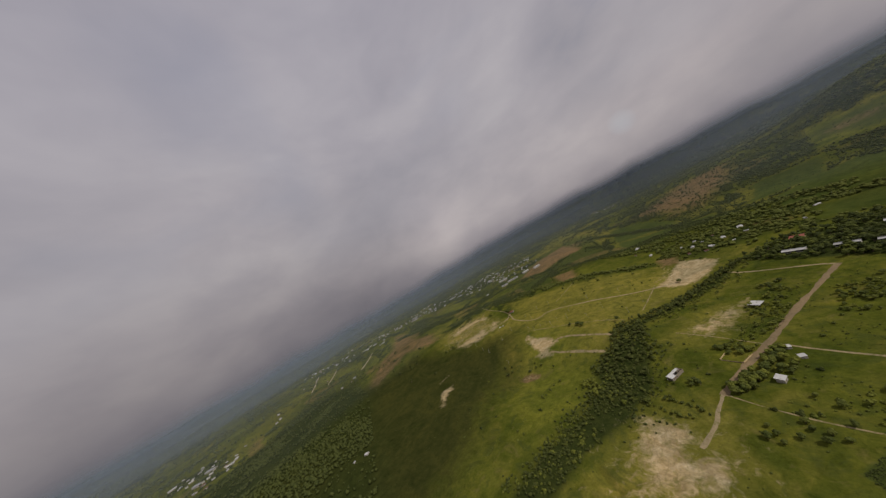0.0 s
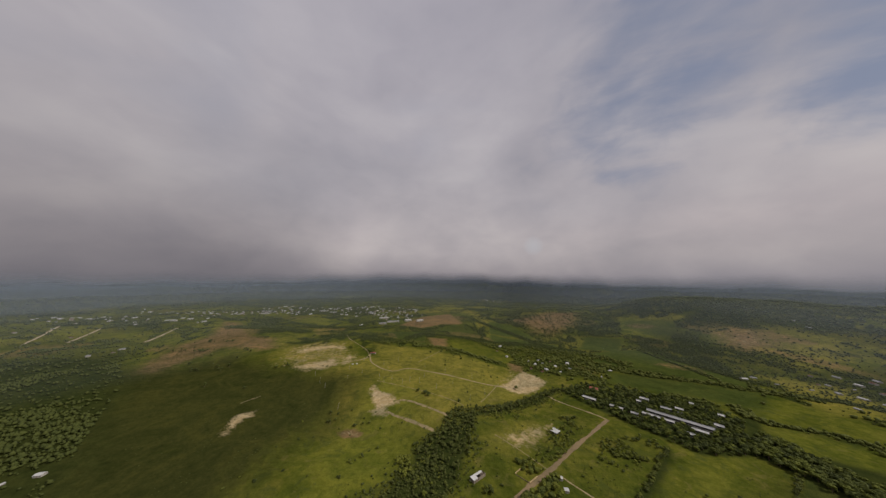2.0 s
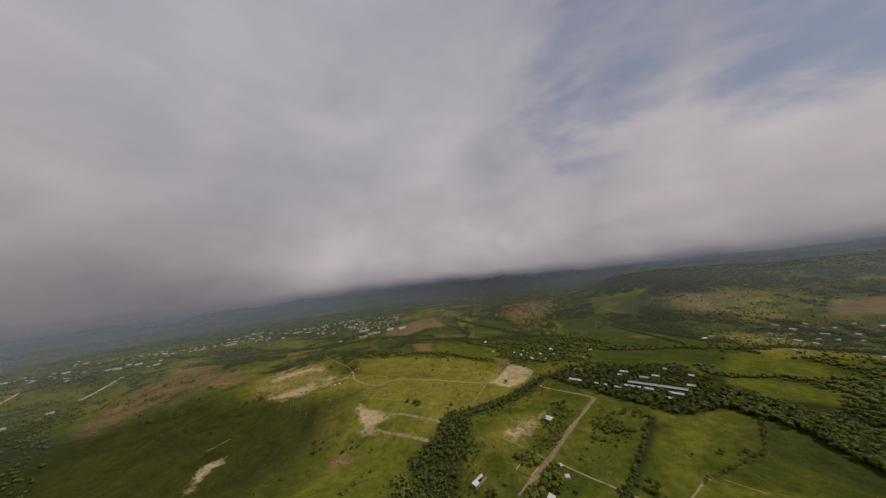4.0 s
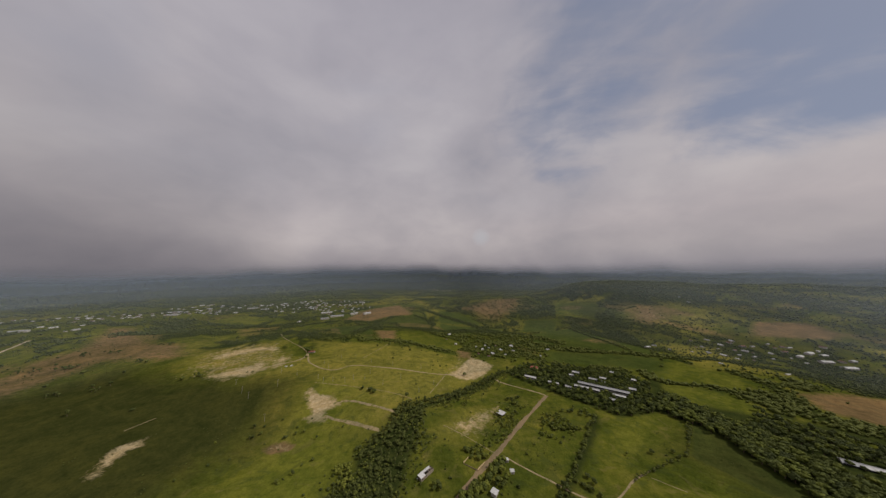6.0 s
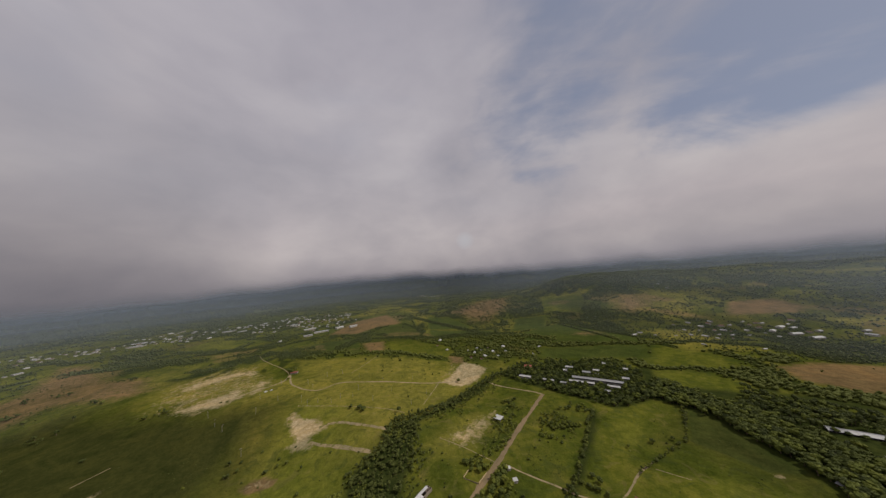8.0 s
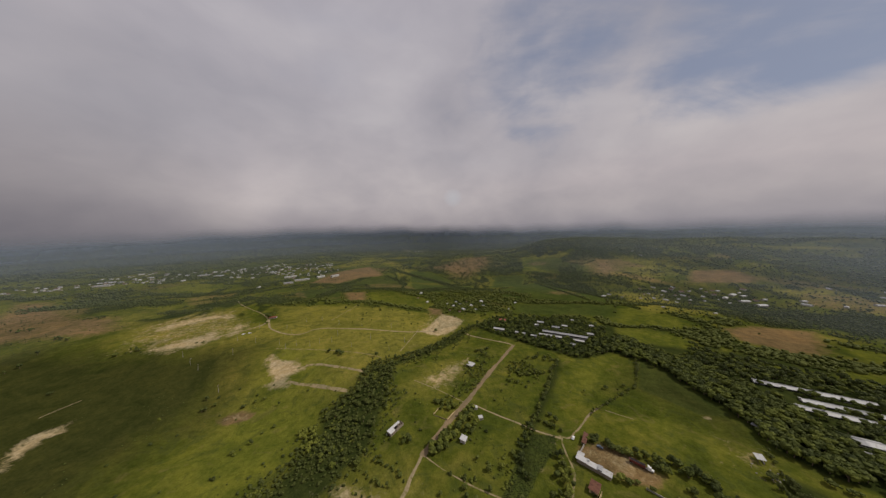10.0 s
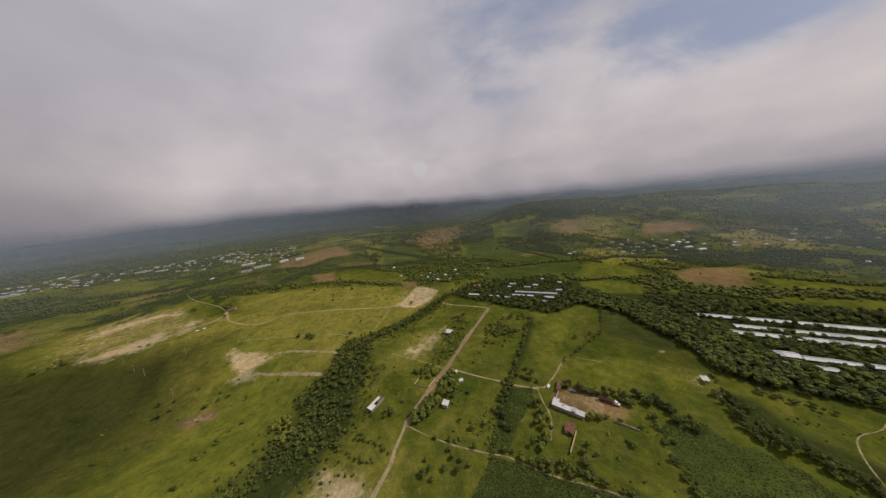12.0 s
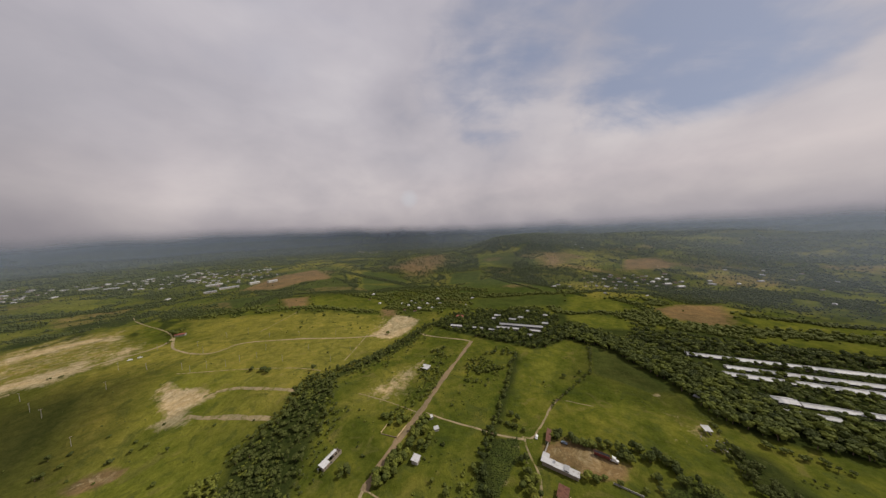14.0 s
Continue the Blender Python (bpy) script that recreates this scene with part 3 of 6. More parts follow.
def most(polys, x, y, soft):
    """The strongest cover of several outlines."""
    v = np.zeros_like(x)
    for p in polys:
        v = np.maximum(v, inside(p, x, y, soft))
    return v


def woods_share(x, y):
    """How wooded the far land is, 0 to 1."""
    r = np.hypot(x, y)
    slope = sm(700, 900, y + 0.3 * x) * sm(0, 300, x)
    valley = sm(330, 420, x) * sm(620, 480, y)
    base = 0.45 + 0.24 * sm(1500, 2500, r) - 0.06 * slope + 0.14 * valley - 0.22 * sm(-250, -500, x) * sm(700, 560, y)
    v = sm(-0.3, 0.35, 0.7 * far_mosaic(x * 2.4, y * 2.4, 5) + 0.6 * far_mosaic(x * 6, y * 6, 6) + 0.5 * far_mosaic(x * 13, y * 13, 7) + (base - 0.5) * 2.4) * (0.75 + 0.25 * sm(-0.5, 0.2, far_mosaic(x * 9, y * 9, 8)))
    v = np.maximum(v, np.maximum(most(FAR_WOODS + MORE_WOODS[:-1], x, y, 90.0), 0.55 * inside(MORE_WOODS[-1], x, y, 90.0)) * (0.40 + 0.55 * sm(0.5, -0.3, far_mosaic(x * 9, y * 9, 14) + 0.5 * far_mosaic(x * 3, y * 3, 15))))
    v = v * (1 - 0.96 * most(FAR_CROP + FAR_LUSH, x, y, 10.0)) * (1 - 0.95 * most(FAR_BROWN[:2] + FAR_BROWN[3:6], x, y, 30.0)) * (1 - 0.72 * most(FAR_BROWN[2:3] + FAR_BROWN[6:], x, y, 120.0)) * (1 - 0.72 * most(FAR_DRY, x, y, 40.0)) * (1 - 0.95 * inside(WEST_PLOUGH, x, y, 30.0))
    return v * sm(430, 540, np.maximum(y + 0.25 * np.abs(x), -0.62 * x - 0.1 * y))


def build_ground():
    gx = spaced(-430, 330, 2.5, (-4950, 4950))
    gy = spaced(-10, 470, 2.5, (-2500, 4980))
    me, x, y = grid_mesh("ground", gx, gy, height)

    def share(polys, soft, much=1.0):
        return much * most(polys, x, y, soft)

    def top(*covers):
        return np.max(covers, axis=0)

    far = np.maximum(woods_share(x, y), 0.8 * near_lines(HEDGE_LINES, x, y))
    far_away = sm(430, 560, np.maximum(y, -0.8 * x))
    slope = sm(700, 900, y + 0.3 * x) * sm(0, 300, x)
    soil = top(share(SOIL[:2], 17), share(SOIL[2:4] + SOIL[7:], 36, 0.72), share(SOIL[6:7], 14, 0.6), share(SOIL[4:5], 26, 0.68), share(SOIL[5:6], 18, 0.74), share(SPARSE, 60, 0.37), share(PLOUGH[:1], 14, 0.4),
               share(SPARSE[:1], 30, 0.55), share(SPARSE[1:2], 70, 0.33), share(PLOUGH[1:2], 14, 0.40), share([YARD_PIT], 4, 1.2), share(FAR_BROWN[6:7], 120, 0.34))
    dry = top(share(DRY, 60), share(FAR_DRY, 30, 0.9), sm(0.15, 0.9, far_mosaic(x * 1.6, y * 1.6, 11)) * far_away * 0.45, 0.62 * slope * sm(0.0, 0.6, far_mosaic(x * 5, y * 5, 12)))
    lush = top(share(LUSH[:3], 60), share(LUSH[3:], 60, 0.5), share([CREEK_MEADOW], 90, 0.85), share(FAR_LUSH[1:6] + FAR_LUSH[7:], 16, 0.45), share(FAR_LUSH[:1], 80, 0.45), share(FAR_LUSH[6:7], 160, 0.6), 0.5 * far_away * sm(-0.2, 0.6, far_mosaic(x * 2.3, y * 2.3, 19)) * sm(-150, -400, x))
    plough = top(share(PLOUGH[:2], 12), share([WEST_PLOUGH], 60, 0.66), share(FAR_BROWN[:2] + FAR_BROWN[3:6], 40, 0.85), share(FAR_BROWN[2:3] + FAR_BROWN[6:], 120, 0.68), share(SPARSE[1:2], 60, 0.36), 0.5 * far_away * sm(0.5, 1.1, far_mosaic(x * 2.6, y * 2.6, 29)) * sm(900, 600, np.hypot(x, y) - 500), 0.55 * slope * sm(0.35, 0.9, far_mosaic(x * 4, y * 4, 37)) * sm(1700, 1200, np.hypot(x, y)))
    # the western outline also paints cloud shade as dark floor colour
    wood = top(share(WOODLAND[:5], 14), share(WOODLAND[5:], 110), far)
    wood = np.maximum(wood, share(UNDERGROWTH, 36, 0.62))
    # meadows between the western woods, thinned out of that dark floor
    wood = wood * (1 - 0.6 * sm(0.3, 0.8, far_mosaic(x, y, 43)) * (x < -330) * (y < 160))
    crop = top(share(CROP, 8), share(FAR_CROP[:1] + FAR_CROP[2:3], 12), share(FAR_CROP[1:2], 90), share(FAR_CROP[3:], 30, 0.8), sm(0.5, 1.0, far_mosaic(x, y, 23)) * sm(520, 700, y) * 0.55)
    # painted cloud shade on the pasture; the same tone dulls the far land
    shaded_turf = top(share(CLOUD_SHADED, 90), far_away * (0.30 + 0.25 * slope) * sm(-0.6, 0.5, far_mosaic(x * 2, y * 2, 83)))
    shaded_turf = shaded_turf * (1 - 0.8 * share(FAR_BROWN + FAR_DRY, 60))
    one = np.ones_like(x)
    for name, cols in (("cover", (soil, dry, lush)), ("cover_more", (plough, wood, crop)), ("cover_shaded", (shaded_turf, 0 * one, 0 * one))):
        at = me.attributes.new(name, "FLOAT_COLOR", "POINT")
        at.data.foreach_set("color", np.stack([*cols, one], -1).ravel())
    me.materials.append(GROUND)
    return tagged(new("ground", me), "rolling green pasture with bare earth patches", "ground", kind="structure")


YARD_PIT = [(185, 209.5), (190, 209.5), (190, 212.5), (185, 212.5)]
ground = build_ground()


TRACKS = []


def strip(name, line, width, material, label, category, rise=0.10, seed=1, ruts=True):
    """A track draped over the ground, with an uneven edge and worn wheel lines."""
    line = smooth(line)
    width = width * (0.78 if name == "path" else 0.92)
    TRACKS.append((line, width))
    pts = along(line, 3.0)
    rng = random.Random(seed)
    verts, faces, cols = [], [], 7
    drift = [0.0, 0.0]
    for p, d in pts:
        side = Vector((-d.y, d.x, 0))
        drift = [0.7 * v + rng.uniform(-0.16, 0.16) * width for v in drift]
        for j in range(cols):
            f = j / (cols - 1) * 2 - 1
            w = width / 2 + (drift[0] if f < 0 else drift[1]) * abs(f)
            q = p + side * (f * w)
            sink = -0.05 if ruts and j in (2, 4) else 0.0
            sink -= 0.16 if j in (0, cols - 1) else 0.0
            verts.append((q.x, q.y, float(height(q.x, q.y)) + rise + sink))
    for i in range(len(pts) - 1):
        for j in range(cols - 1):
            a = i * cols + j
            faces.append((a, a + 1, a + cols + 1, a + cols))
    me = bpy.data.meshes.new(name)
    me.from_pydata(verts, [], faces)
    me.polygons.foreach_set("use_smooth", np.ones(len(faces), bool))
    me.materials.append(material)
    return tagged(new(name, me), label, category, kind="structure")


MAIN_ROAD = [(35, 334), (5, 271), (-13, 232), (-23, 205), (-37, 178), (-43, 164), (-49, 152), (-54, 138)]
strip("road", MAIN_ROAD, 5.2, ROAD_SOIL, "straight brown dirt road between small fields", "dirt road", 0.14, 1)
strip("road", [(35, 333), (26, 340), (8, 346), (-30, 361), (-40, 372)], 2.8, PATH_SOIL, "narrow pale dirt lane along the woods", "dirt road", 0.11, 2)
strip("path", [(-54, 139), (-57, 124), (-58, 110), (-62, 98), (-66, 88)], 3.4, PATH_SOIL, "pale worn track down to the bare earth", "dirt track", 0.12, 3)
strip("path", [(-20, 201), (2, 190), (24, 182), (36, 176), (56, 171)], 2.2, PATH_SOIL, "narrow dirt track between two pastures", "dirt track", 0.12, 4)
strip("path", [(54, 173), (62, 172), (67, 178), (78, 190), (89, 204), (106, 218)], 2.4, FAINT_SOIL, "worn dirt track beside a hedge", "dirt track", 0.10, 5)
strip("path", [(105, 211), (114, 206.5), (125, 202)], 0.9, PATH_SOIL, "faint footpath across the pasture", "dirt track", 0.08, 6, False)
strip("path", [(-51, 138), (-35, 129), (-10, 120), (8, 116), (19, 114), (36, 104), (56, 98), (75, 92), (105, 78)], 1.7, FAINT_SOIL, "rutted dirt track along the corn plot", "dirt track", 0.12, 7)
strip("path", [(-86, 226), (-66, 220), (-46, 211), (-27, 201)], 1.3, PATH_SOIL, "thin pale footpath through the grass", "dirt track", 0.10, 8, False)
strip("path", [(55, 172), (54, 161), (56, 145), (53, 135), (48, 124)], 2.2, FAINT_SOIL, "dirt driveway past the white-roofed barn", "dirt track", 0.10, 9)
strip("road", [(-416, 366), (-402, 352), (-380, 330), (-359, 319), (-320, 306), (-298, 310), (-292, 338), (-233, 339), (-156, 346), (-97, 372)], 3.2, PATH_SOIL, "graded track across the building plots", "dirt road", 0.12, 10)
strip("road", [(-430, 272), (-424, 297), (-409, 315), (-402, 340), (-416, 364)], 4.2, PATH_SOIL, "wide graded earth road over the plateau", "dirt road", 0.12, 11)
strip("road", [(-236, 226), (-222, 235), (-192, 234), (-148, 229)], 5.0, FAINT_SOIL, "scraped street of bare pale earth", "dirt road", 0.12, 12)
strip("road", [(-232, 205), (-193, 202), (-150, 197)], 5.0, FAINT_SOIL, "scraped street of bare pale earth", "dirt road", 0.12, 13)
strip("road", [(-1005, 154), (-1060, 200), (-1116, 244)], 7.0, SAND_SOIL, "pale unpaved road near the far town", "dirt road", 0.3, 14)
strip("road", [(-1128, 53), (-1220, 95), (-1323, 132)], 5.0, SAND_SOIL, "pale unpaved road between far fields", "dirt road", 0.3, 17)
strip("road", [(-1167, -3), (-1330, 40), (-1502, 80)], 5.0, SAND_SOIL, "pale unpaved road between far fields", "dirt road", 0.3, 18)
strip("path", [(-300, 262), (-230, 268), (-160, 266), (-140, 262)], 1.4, FAINT_SOIL, "faint track between building plots", "dirt track", 0.1, 15, False)
strip("path", [(-416, 364), (-440, 382), (-466, 396), (-519, 418), (-575, 446), (-616, 475)], 2.4, FAINT_SOIL, "faint overgrown track towards the town", "dirt track", 0.1, 22, False)
strip("path", [(-291, 374), (-289, 425), (-289, 469)], 2.0, FAINT_SOIL, "straight pale track up to the far hedge", "dirt track", 0.1, 19, False)
strip("path", [(262, 130), (249, 124), (231, 122), (218, 111), (207, 97), (198, 80)], 1.2, FAINT_SOIL, "worn track beyond the tall hedgerow", "dirt track", 0.1, 23, False)
strip("path", [(-428, 122), (-428, 134), (-427, 147)], 1.6, PATH_SOIL, "short worn cattle trail in the pasture", "dirt track", 0.1, 21, False)
strip("path", [(-124, 288), (-122, 330), (-121, 374)], 2.0, FAINT_SOIL, "faint track between building plots", "dirt track", 0.1, 16, False)


# ---------- where the far houses stand ----------
spot_rng = random.Random(21)
HOUSE_SPOTS = []


def hamlet(cx, cy, rx, ry, count, turn=0.0, gap=17):
    """Scattered house places in an oval, none closer than the gap."""
    tries = 0
    first = len(HOUSE_SPOTS)
    while len(HOUSE_SPOTS) - first < count and tries < count * 40:
        tries += 1
        a, r = spot_rng.uniform(0, 6.283), math.sqrt(spot_rng.random())
        u, w = math.cos(a) * r * rx, math.sin(a) * r * ry
        c, s = math.cos(turn), math.sin(turn)
        x, y = cx + u * c - w * s, cy + u * s + w * c
        if all((x - p) ** 2 + (y - q) ** 2 > gap * gap for p, q in HOUSE_SPOTS):
            HOUSE_SPOTS.append((x, y))


EAST_VILLAGE = [(284, 628), (303, 643), (323, 623), (361, 619), (387, 652), (399, 654), (424, 649), (370, 555), (449, 643), (464, 640), (420, 593), (496, 668), (472, 633), (442, 588), (535, 686), (531, 665), (548, 672), (557, 669), (499, 631), (515, 612), (438, 522), (615, 675), (553, 600), (599, 611), (561, 575), (661, 603), (648, 584), (792, 505), (684, 421), (582, 1024), (594, 1098), (63, 560)]
MID_VILLAGE = [(-94, 529), (-78, 515), (-65, 530), (-51, 550), (-53, 494), (-60, 478), (-38, 523), (-16, 556), (-11, 525), (-82, 484), (-182, 618), (-177, 570), (-145, 537), (44, 508), (-27, 495), (-76, 544)]
TOWN = [(-1140, 823), (-995, 864), (-1132, 869), (-924, 714), (-891, 713), (-827, 708), (-888, 794), (-826, 779), (-810, 785), (-807, 800), (-699, 732), (-675, 724), (-630, 654), (-618, 705), (-674, 798), (-971, 1096), (-832, 982), (-697, 882), (-778, 1066), (-739, 1037), (-741, 977), (-1060, 1088), (-832, 883), (-921, 862), (-1023, 837), (-683, 596), (-1104, 620), (-1059, 656), (-1330, 787), (-1200, 730)]
ROADSIDE = [(-1389, 243), (-1286, 262), (-1345, 203), (-1172, 326), (-1171, 310), (-1280, 323), (-1324, 315), (-1384, 492), (-1332, 486), (-1394, 543), (-1364, 564), (-1350, 585), (-1283, 626), (-1273, 662), (-1258, 686), (-1199, 694), (-1359, 439), (-1336, 411), (-1259, 366), (-1683, 317), (-1844, 330), (-1705, 296), (-1831, 386), (-1521, 402), (-1363, 383)]
WEST_FARMS = [(-940, 93), (-956, 108), (-430, -29), (-439, -46), (-1387, -4), (-1401, 54), (-1854, 48), (-1850, 95), (-1729, 120), (-1518, 108), (-1596, 191), (-1298, 195), (-1355, 232), (-1150, -375), (-1187, -360), (-1141, -310), (-1095, -282), (-945, -298), (-967, -286), (-916, -274), (-1074, -206), (-1195, -113), (-1113, -111), (-1088, -123), (-1196, 65), (-942, 60)]
HOUSE_SPOTS += EAST_VILLAGE + MID_VILLAGE + TOWN + ROADSIDE + WEST_FARMS
hamlet(-880, 900, 250, 150, 62, -0.15)
hamlet(-690, 840, 110, 90, 16)
hamlet(-1400, 480, 340, 60, 46, 0.65)
hamlet(-1250, 780, 260, 110, 30, 0.3)
hamlet(-1650, 130, 280, 70, 26, 0.3)
hamlet(-1060, -290, 150, 50, 18, 0.5)
hamlet(490, 645, 130, 60, 18, -0.05)
hamlet(800, 600, 150, 80, 8)
hamlet(-650, 1980, 190, 110, 30)
hamlet(90, 2700, 220, 330, 46)


# ---------- vegetation ----------
def finish(name, bm, material, parent=None, label="", smooth_faces=False):
    """Links a bmesh as one mesh object, under a thing if one is given."""
    me = bpy.data.meshes.new(name)
    bm.to_mesh(me)
    bm.free()
    if smooth_faces:
        me.polygons.foreach_set("use_smooth", np.ones(len(me.polygons), bool))
    me.materials.append(material)
    ob = new(name, me)
    if parent:
        ob.parent = parent
    if label:
        ob["label"] = label
    return ob


def part(name, bm, material, parent, label=""):
    return finish(name, bm, material, parent, label)


def rod(bm, a, b, r0, r1, sides=6):
    a, b = Vector(a), Vector(b)
    turn = (b - a).to_track_quat("Z", "Y").to_matrix()
    rings = []
    for p, r in ((a, r0), (b, r1)):
        rings.append([bm.verts.new(p + turn @ Vector((r * math.cos(k * 6.2832 / sides), r * math.sin(k * 6.2832 / sides), 0))) for k in range(sides)])
    for k in range(sides):
        bm.faces.new((rings[0][k], rings[0][(k + 1) % sides], rings[1][(k + 1) % sides], rings[1][k]))
    bm.faces.new(rings[1])


def lump(bm, centre, size, rng, sub=2, rough=0.28):
    """An uneven clump of foliage."""
    made = bmesh.ops.create_icosphere(bm, subdivisions=sub, radius=1.0)
    off = Vector((rng.uniform(0, 90), rng.uniform(0, 90), rng.uniform(0, 90)))
    for v in made["verts"]:
        n = noise.noise(v.co * 1.7 + off) * rough * 1.5 + rng.uniform(-rough, rough) * 0.55
        v.co = Vector(centre) + Vector((v.co.x * size[0], v.co.y * size[1], v.co.z * size[2])) * (1 + n)


def tufts(bm, centre, size, count, spread, rng):
    """Small bent leaf sprays standing off the clump's surface."""
    for _ in range(count):
        d = Vector((rng.gauss(0, 1), rng.gauss(0, 1), rng.gauss(0.25, 0.9))).normalized()
        p = Vector(centre) + Vector((d.x * size[0], d.y * size[1], d.z * size[2])) * rng.uniform(0.85, 1.22)
        t = d.cross(Vector((rng.uniform(-1, 1), rng.uniform(-1, 1), rng.uniform(-1, 1)))).normalized()
        b = (d.cross(t) + d * rng.uniform(-0.6, 0.6)).normalized()
        s = spread * rng.uniform(0.6, 1.3)
        q = [bm.verts.new(p + t * s * 0.5), bm.verts.new(p + b * s * 0.45 + d * s * 0.2), bm.verts.new(p - t * s * 0.5 - d * s * 0.2), bm.verts.new(p - b * s * 0.45)]
        bm.faces.new(q)


def make_tree(kind, seed, sub=2, sprays=34):
    """A tree about 8 m high: trunk with limbs, and a crown of uneven clumps."""
    rng = random.Random(seed)
    bm = bmesh.new()
    high = {"round": 3.0, "tall": 4.0, "flat": 3.2}[kind]
    lean = Vector((rng.uniform(-0.4, 0.4), rng.uniform(-0.4, 0.4), 0))
    rod(bm, (0, 0, -0.4), Vector((0, 0, high * 0.55)) + lean * 0.5, 0.30, 0.2, 7)
    rod(bm, Vector((0, 0, high * 0.55)) + lean * 0.5, Vector((0, 0, high)) + lean, 0.2, 0.14)
    spots = []
    for k in range({"round": 7, "tall": 6, "flat": 7}[kind]):
        a = k * 2.4 + rng.uniform(-0.4, 0.4)
        out = {"round": rng.uniform(1.1, 2.4), "tall": rng.uniform(0.6, 1.5), "flat": rng.uniform(1.6, 3.2)}[kind]
        up = {"round": rng.uniform(3.4, 6.2), "tall": rng.uniform(3.5, 8.2), "flat": rng.uniform(4.0, 5.4)}[kind]
        c = Vector((math.cos(a) * out, math.sin(a) * out, up)) + lean
        r = rng.uniform(1.15, 1.9)
        spots.append((c, (r * rng.uniform(0.9, 1.25), r * rng.uniform(0.9, 1.25), r * rng.uniform(0.7, 0.95))))
        rod(bm, Vector((0, 0, high * rng.uniform(0.6, 0.95))) + lean * 0.7, c - Vector((0, 0, 0.4)), 0.11, 0.05, 5)
    spots.append((Vector((0, 0, {"round": 5.4, "tall": 7.0, "flat": 4.9}[kind])) + lean, (1.9, 1.9, 1.5)))
    trunk = finish("tree", bm, BARK)
    bm = bmesh.new()
    for c, s in spots:
        lump(bm, c, s, rng, sub, 0.30)
        tufts(bm, c, s, sprays, 0.7 if sub > 1 else 0.85, rng)
    finish("crown", bm, LEAF, trunk)
    return trunk


def make_bush(seed):
    rng = random.Random(seed)
    bm = bmesh.new()
    for k in range(4):
        c = Vector((rng.uniform(-0.8, 0.8), rng.uniform(-0.8, 0.8), rng.uniform(0.4, 0.9)))
        s = (rng.uniform(0.5, 0.9),) * 2 + (rng.uniform(0.4, 0.8),)
        lump(bm, c, s, rng, 1, 0.35)
        tufts(bm, c, s, 14, 0.45, rng)
    return finish("bush", bm, LEAF)


rng = random.Random(7)
TREE_LABEL = {"round": "round-crowned broadleaf tree with dense dark foliage", "tall": "tall slim broadleaf tree in a dense belt", "flat": "wide spreading tree with a flat leafy crown"}
TREES = []
for n, kind in enumerate(("round", "tall", "flat", "round", "flat", "round")):
    t = make_tree(kind, 40 + n)
    t.children[0].data.materials[0] = (LEAF, LEAF_DARK, LEAF, LEAF_LIGHT, LEAF_DARK, LEAF)[n]
    tagged(t, TREE_LABEL[kind], "tree", "trees of the belts and fields")
    TREES.append(t)
PLAIN = []          # simpler trees for the woods that are joined into one mesh
for n, kind in enumerate(("round", "tall", "flat", "round", "flat", "round")):
    t = make_tree(kind, 40 + n, 1, 11)
    t.children[0].data.materials[0] = (LEAF, LEAF_DARK, LEAF, LEAF_LIGHT, LEAF_DARK, LEAF)[n]
    PLAIN.append(t)
BUSHES = [make_bush(70 + n) for n in range(3)]
for n, b in enumerate(BUSHES):
    b.data.materials[0] = (LEAF, LEAF_LIGHT, LEAF_DARK)[n]
    tagged(b, "low leafy shrub standing in the pasture", "shrub", "shrubs of the fields")
bulk = None          # set to a list while planting woods that nobody could count


def put(models, x, y, size, sink=0.0):
    """One more copy of a tree or shrub, turned and sized by chance; the models themselves take the first places."""
    src = models[rng.randrange(len(models))]
    if bulk is not None and src in TREES:
        src = PLAIN[TREES.index(src)]
    m = pose(x, y, float(height(x, y)) - sink, 0, 0, rng.uniform(0, 360)) @ Matrix.Diagonal((size * rng.uniform(0.9, 1.12), size * rng.uniform(0.9, 1.12), size * rng.uniform(0.85, 1.1), 1))
    if bulk is not None:
        bulk.append((src, m))
        return None
    if src.name not in used:
        used.add(src.name)
        src.matrix_basis = m
        return src
    ob = copy_thing(src, Matrix.Identity(4))
    ob.matrix_basis = m
    return ob


used = set()


def joined(name, label, plants):
    """Many trees as one mesh of woodland."""
    cos, faces, mats, slots, base = [], [], [], [], 0
    for src, m in plants:
        for ob in (src, *src.children):
            me = ob.data
            if me is None:
                continue
            co = np.empty(len(me.vertices) * 3)
            me.vertices.foreach_get("co", co)
            mm = np.array(m)
            cos.append(co.reshape(-1, 3) @ mm[:3, :3].T + mm[:3, 3])
            if me.materials[0] not in slots:
                slots.append(me.materials[0])
            k = slots.index(me.materials[0])
            for p in me.polygons:
                faces.append([base + i for i in p.vertices])
            mats += [k] * len(me.polygons)
            base += len(me.vertices)
    me = bpy.data.meshes.new(name)
    me.from_pydata(np.concatenate(cos).tolist(), [], faces)
    for s in slots:
        me.materials.append(s)
    me.polygons.foreach_set("material_index", np.array(mats, np.int32))
    return tagged(new(name, me), label, "woods", kind="stuff")


def belt(line, width, step, models, low, high, jitter=0.5, keep=1.0):
    for p, d in along(line, step):
        side = Vector((-d.y, d.x, 0))
        w = width
        while w >= 0:
            off = rng.uniform(-0.5, 0.5) * width
            if rng.random() < keep:
                q = p + side * off + d * rng.uniform(-jitter, jitter) * step
                put(models, q.x, q.y, rng.uniform(low, high))
            w -= step * 1.05


